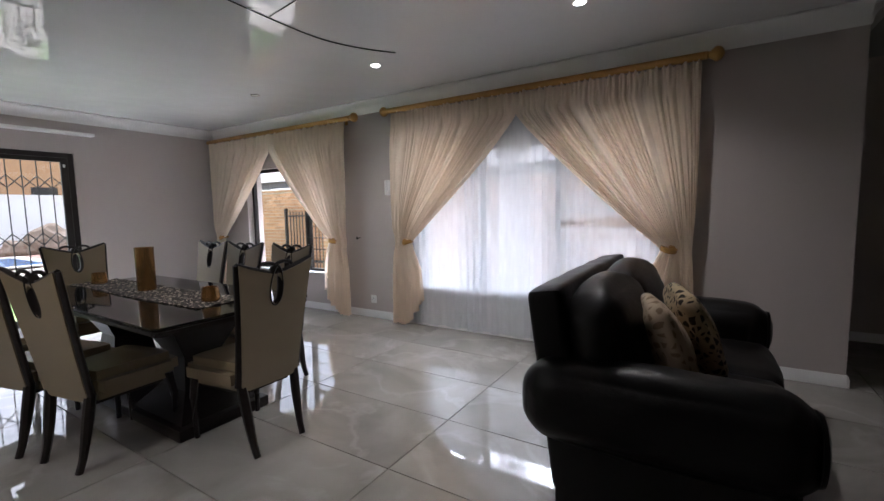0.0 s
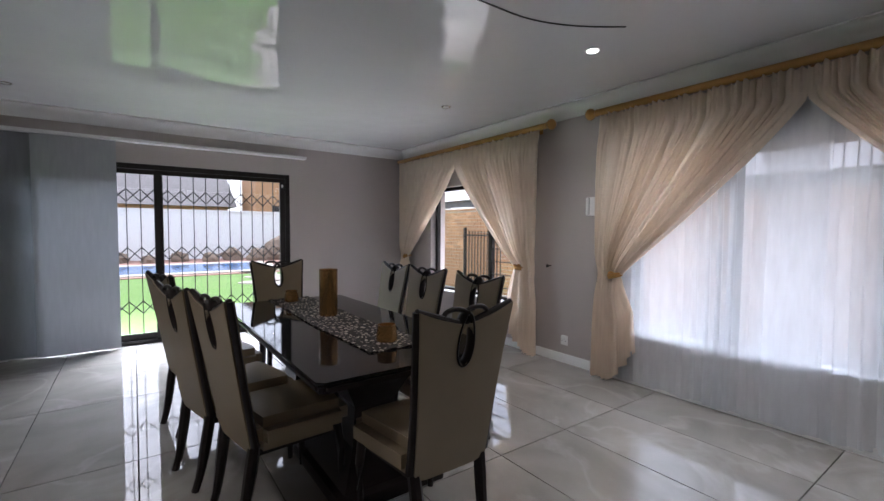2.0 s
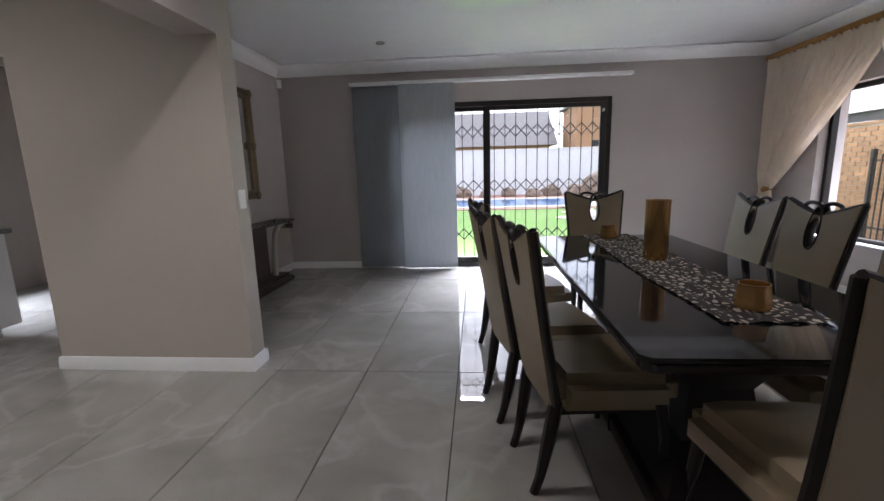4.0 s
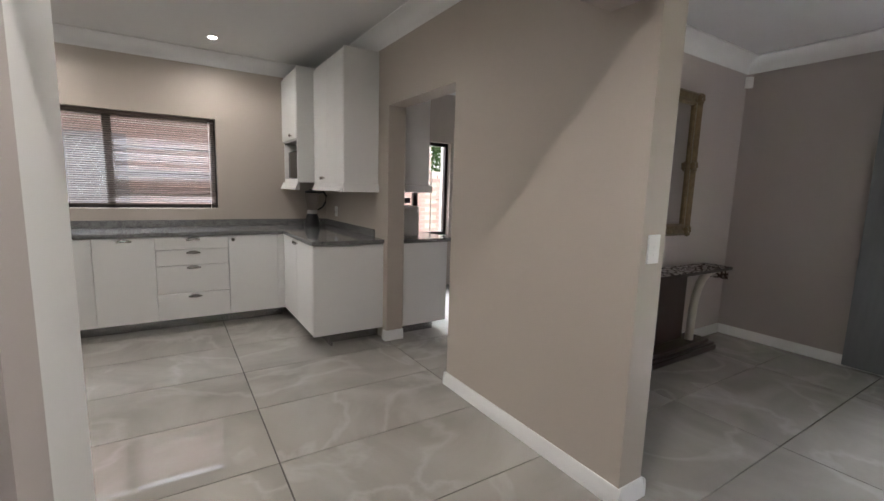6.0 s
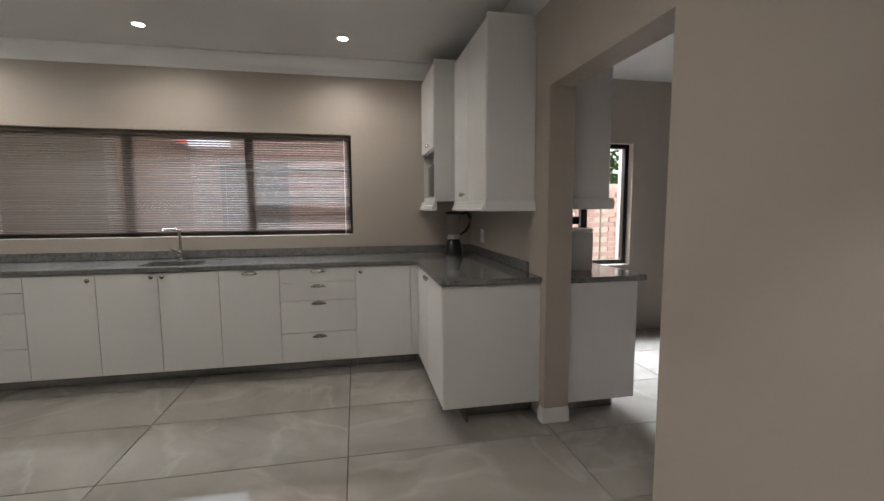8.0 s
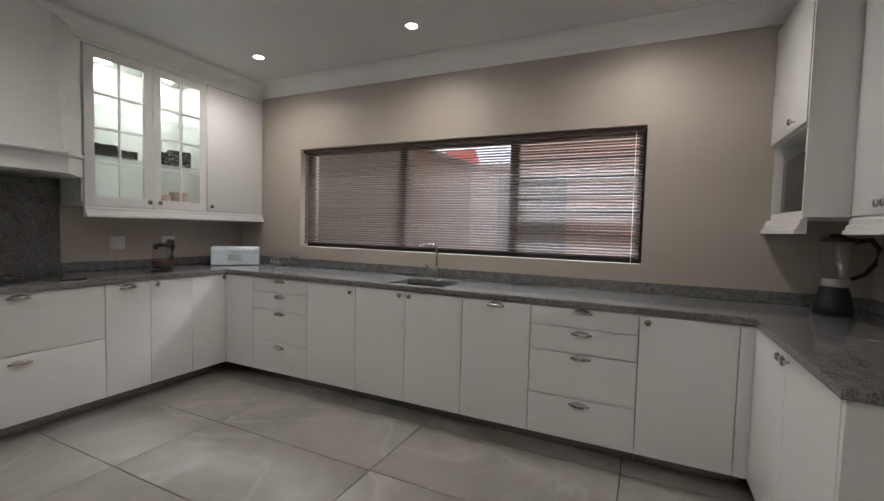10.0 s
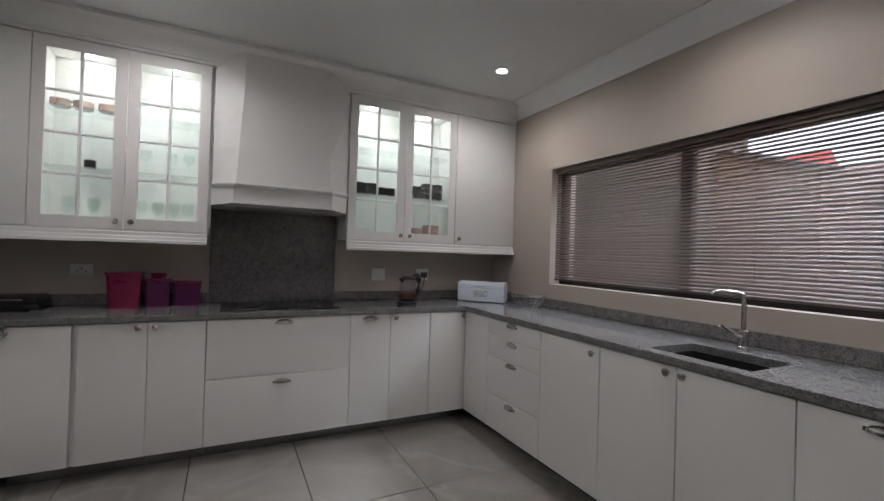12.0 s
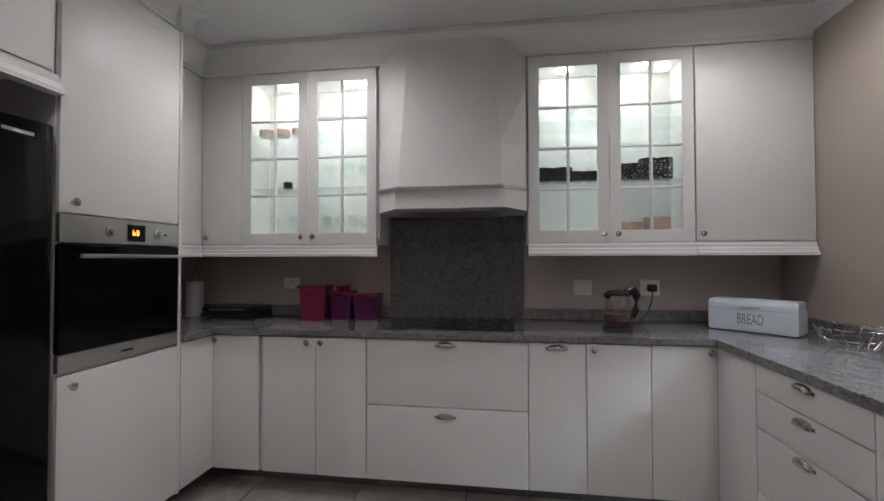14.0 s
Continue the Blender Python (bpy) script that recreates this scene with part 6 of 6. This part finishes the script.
# blender
t = thing("blender", "black jug blender with a curved handle on the worktop", "blender", -2.80, -3.66, 0.9055, 172)
part("base", lathe([(0.085, 0), (0.088, 0.01), (0.083, 0.05), (0.066, 0.11), (0.058, 0.14), (0.05, 0.145)], 24), BLACKPL, t)
part("collar", lathe([(0.052, 0.1455), (0.055, 0.16), (0.048, 0.185)], 24), STEEL, t)
part("jug", lathe([(0.05, 0.186), (0.058, 0.25), (0.072, 0.37), (0.069, 0.37), (0.055, 0.25), (0.047, 0.19), (0.005, 0.188)], 24), KG, t, "clear glass jug")
part("lid", lathe([(0.074, 0.371), (0.075, 0.39), (0.06, 0.396), (0.03, 0.398), (0.03, 0.41), (0.002, 0.412)], 24), BLACKPL, t)
part("handle", tube([(0.066, 0, 0.375), (0.125, 0, 0.385), (0.155, 0, 0.34), (0.145, 0, 0.27), (0.11, 0, 0.215), (0.06, 0, 0.185)], [0.014, 0.013, 0.012, 0.011, 0.011, 0.01], 10), BLACKPL, t)
part("dial", lathe([(0.02, 0), (0.018, 0.012), (0.002, 0.013)], 18), STEEL, t).matrix_basis = pose(0.068, 0.03, 0.06, 0, 80, 20)

# wire fruit basket
t = thing("wire_basket", "round chromed wire fruit basket on the worktop", "basket", 1.06, -3.77, 0.9055)
WIRE = mat("chromed_wire", (0.42, 0.40, 0.39), 0.25, metal=1.0)
for r, z in ((0.07, 0.003), (0.105, 0.045), (0.125, 0.09)):
    part("ring", tube([(r * math.cos(a), r * math.sin(a), z) for a in [2 * math.pi * k / 36 for k in range(37)]], 0.002, 5), WIRE, t)
for k in range(14):
    a = 2 * math.pi * k / 14
    part("wire", tube([(r * math.cos(a + o), r * math.sin(a + o), z) for r, z, o in ((0.07, 0.003, 0), (0.105, 0.045, 0.12), (0.125, 0.09, 0.0), (0.132, 0.098, -0.12), (0.124, 0.085, -0.25))], 0.0017, 5), WIRE, t)


# things behind the glass doors
def cup(x, y, z, m, r=0.042, h=0.08, lab="black and white patterned mug in the glass cabinet", handle=True, cat="mug"):
    t = thing("mug", lab, cat, x, y, z, random.uniform(0, 360), group="mugs behind glass")
    part("cup_body", lathe([(r * 0.8, 0), (r, 0.008), (r, h), (r * 0.93, h), (r * 0.9, 0.01), (0.002, 0.008)], 18), m, t)
    if handle:
        part("cup_handle", tube([(r, 0, h * 0.8), (r + 0.022, 0, h * 0.72), (r + 0.022, 0, h * 0.35), (r, 0, h * 0.25)], 0.005, 6), m, t)


MUG = spots_mat("black_white_glaze", (0.6, 0.6, 0.58), (0.012, 0.012, 0.012), 40, 0.25, thr=0.42)
MUGB = mat("black_glaze", (0.012, 0.012, 0.012), 0.2)
ZS = (1.388 + 0.018, 1.388 + 0.361, 1.388 + 0.711)
for y in (-2.97, -3.05):
    cup(1.66, y, ZS[1] + 0.001, MUG, 0.046, 0.10)
for y in (-3.14, -3.23):
    cup(1.65, y, ZS[1] + 0.001, MUG, 0.05, 0.125)
for y in (-2.55, -2.66):
    cup(1.66, y, ZS[1] + 0.001, MUGB, 0.058, 0.085, "black glazed bowl in the glass cabinet", False, "bowl")
for y in (-2.74, -2.82):
    cup(1.66, y, ZS[1] + 0.001, MUGB, 0.04, 0.062, "small black glazed cup in the glass cabinet", True)
PINK = mat("dusty_pink_glaze", (0.5, 0.34, 0.29), 0.3, var=0.3, scale=40)
MINT = mat("mint_glaze", (0.35, 0.55, 0.5), 0.3)
cup(1.68, -3.05, ZS[0], PINK, 0.07, 0.10, "stack of pink bowls in the glass cabinet", False, "bowl")
cup(1.68, -3.2, ZS[0], PINK, 0.072, 0.13, "stack of pink bowls in the glass cabinet", False, "bowl")
cup(1.68, -2.72, ZS[0], MINT, 0.06, 0.05, "mint green bowl in the glass cabinet", False, "bowl")


def stem_glass(x, y, z, h=0.15):
    t = thing("wine_glass", "clear stemmed glass on a cabinet shelf", "glass", x, y, z, group="glasses behind glass")
    part("bowl", lathe([(0.03, 0), (0.03, 0.003), (0.004, 0.008), (0.004, h * 0.45), (0.03, h * 0.6), (0.034, h * 0.8), (0.028, h), (0.026, h), (0.031, h * 0.8), (0.003, h * 0.5)], 14), CABGLASS, t)


for y in (-0.80, -0.92, -1.16, -1.25, -1.34, -1.42):
    stem_glass(1.68, y, ZS[0], 0.17)
for y in (-1.18, -1.32, -1.42):
    stem_glass(1.66, y, ZS[1] + 0.001, 0.15)
    stem_glass(1.68, y + 0.03, ZS[2] + 0.001, 0.14)
for y in (-2.60, -2.72, -2.85, -2.98, -3.1, -3.22):
    stem_glass(1.68, y, ZS[2] + 0.001, 0.12)
for y in (-0.75, -0.86, -0.98):
    cup(1.66, y, ZS[2] + 0.001, PINK, 0.05, 0.045, "floral teacup on a glass shelf", True)
cup(1.66, -0.9, ZS[1] + 0.001, MUGB, 0.03, 0.05, "small dark ornament on a glass shelf", False, "ornament")
YEL = mat("yellow_card", (0.6, 0.38, 0.05), 0.6)
t = single("small_box", bx(1.60, -1.26, 0, 1.65, -1.19, 0.03, 0.002), YEL, "small yellow box in the glass cabinet", "box")
t.location.z = ZS[0] + 0.0005

# ---- floor tiles ----
JT = 0.006
tile = mesh_of("tile", bx(-0.6 + JT / 2, -0.3 + JT / 2, -0.011, 0.6 - JT / 2, 0.3 - JT / 2, 0.0, 0.0012), TILE)
floor_ob = bpy.data.objects["floor"]
for i in range(-5, 4):
    for j in range(-3, 16):
        cxx, cyy = -0.66 + 1.2 * i + 0.6, -2.70 + 0.6 * j + 0.3
        if -6.9 < cxx < 4.6 and -4.5 < cyy < 6.9:
            part("tile", tile, None, floor_ob).matrix_basis = pose(cxx, cyy, 0)
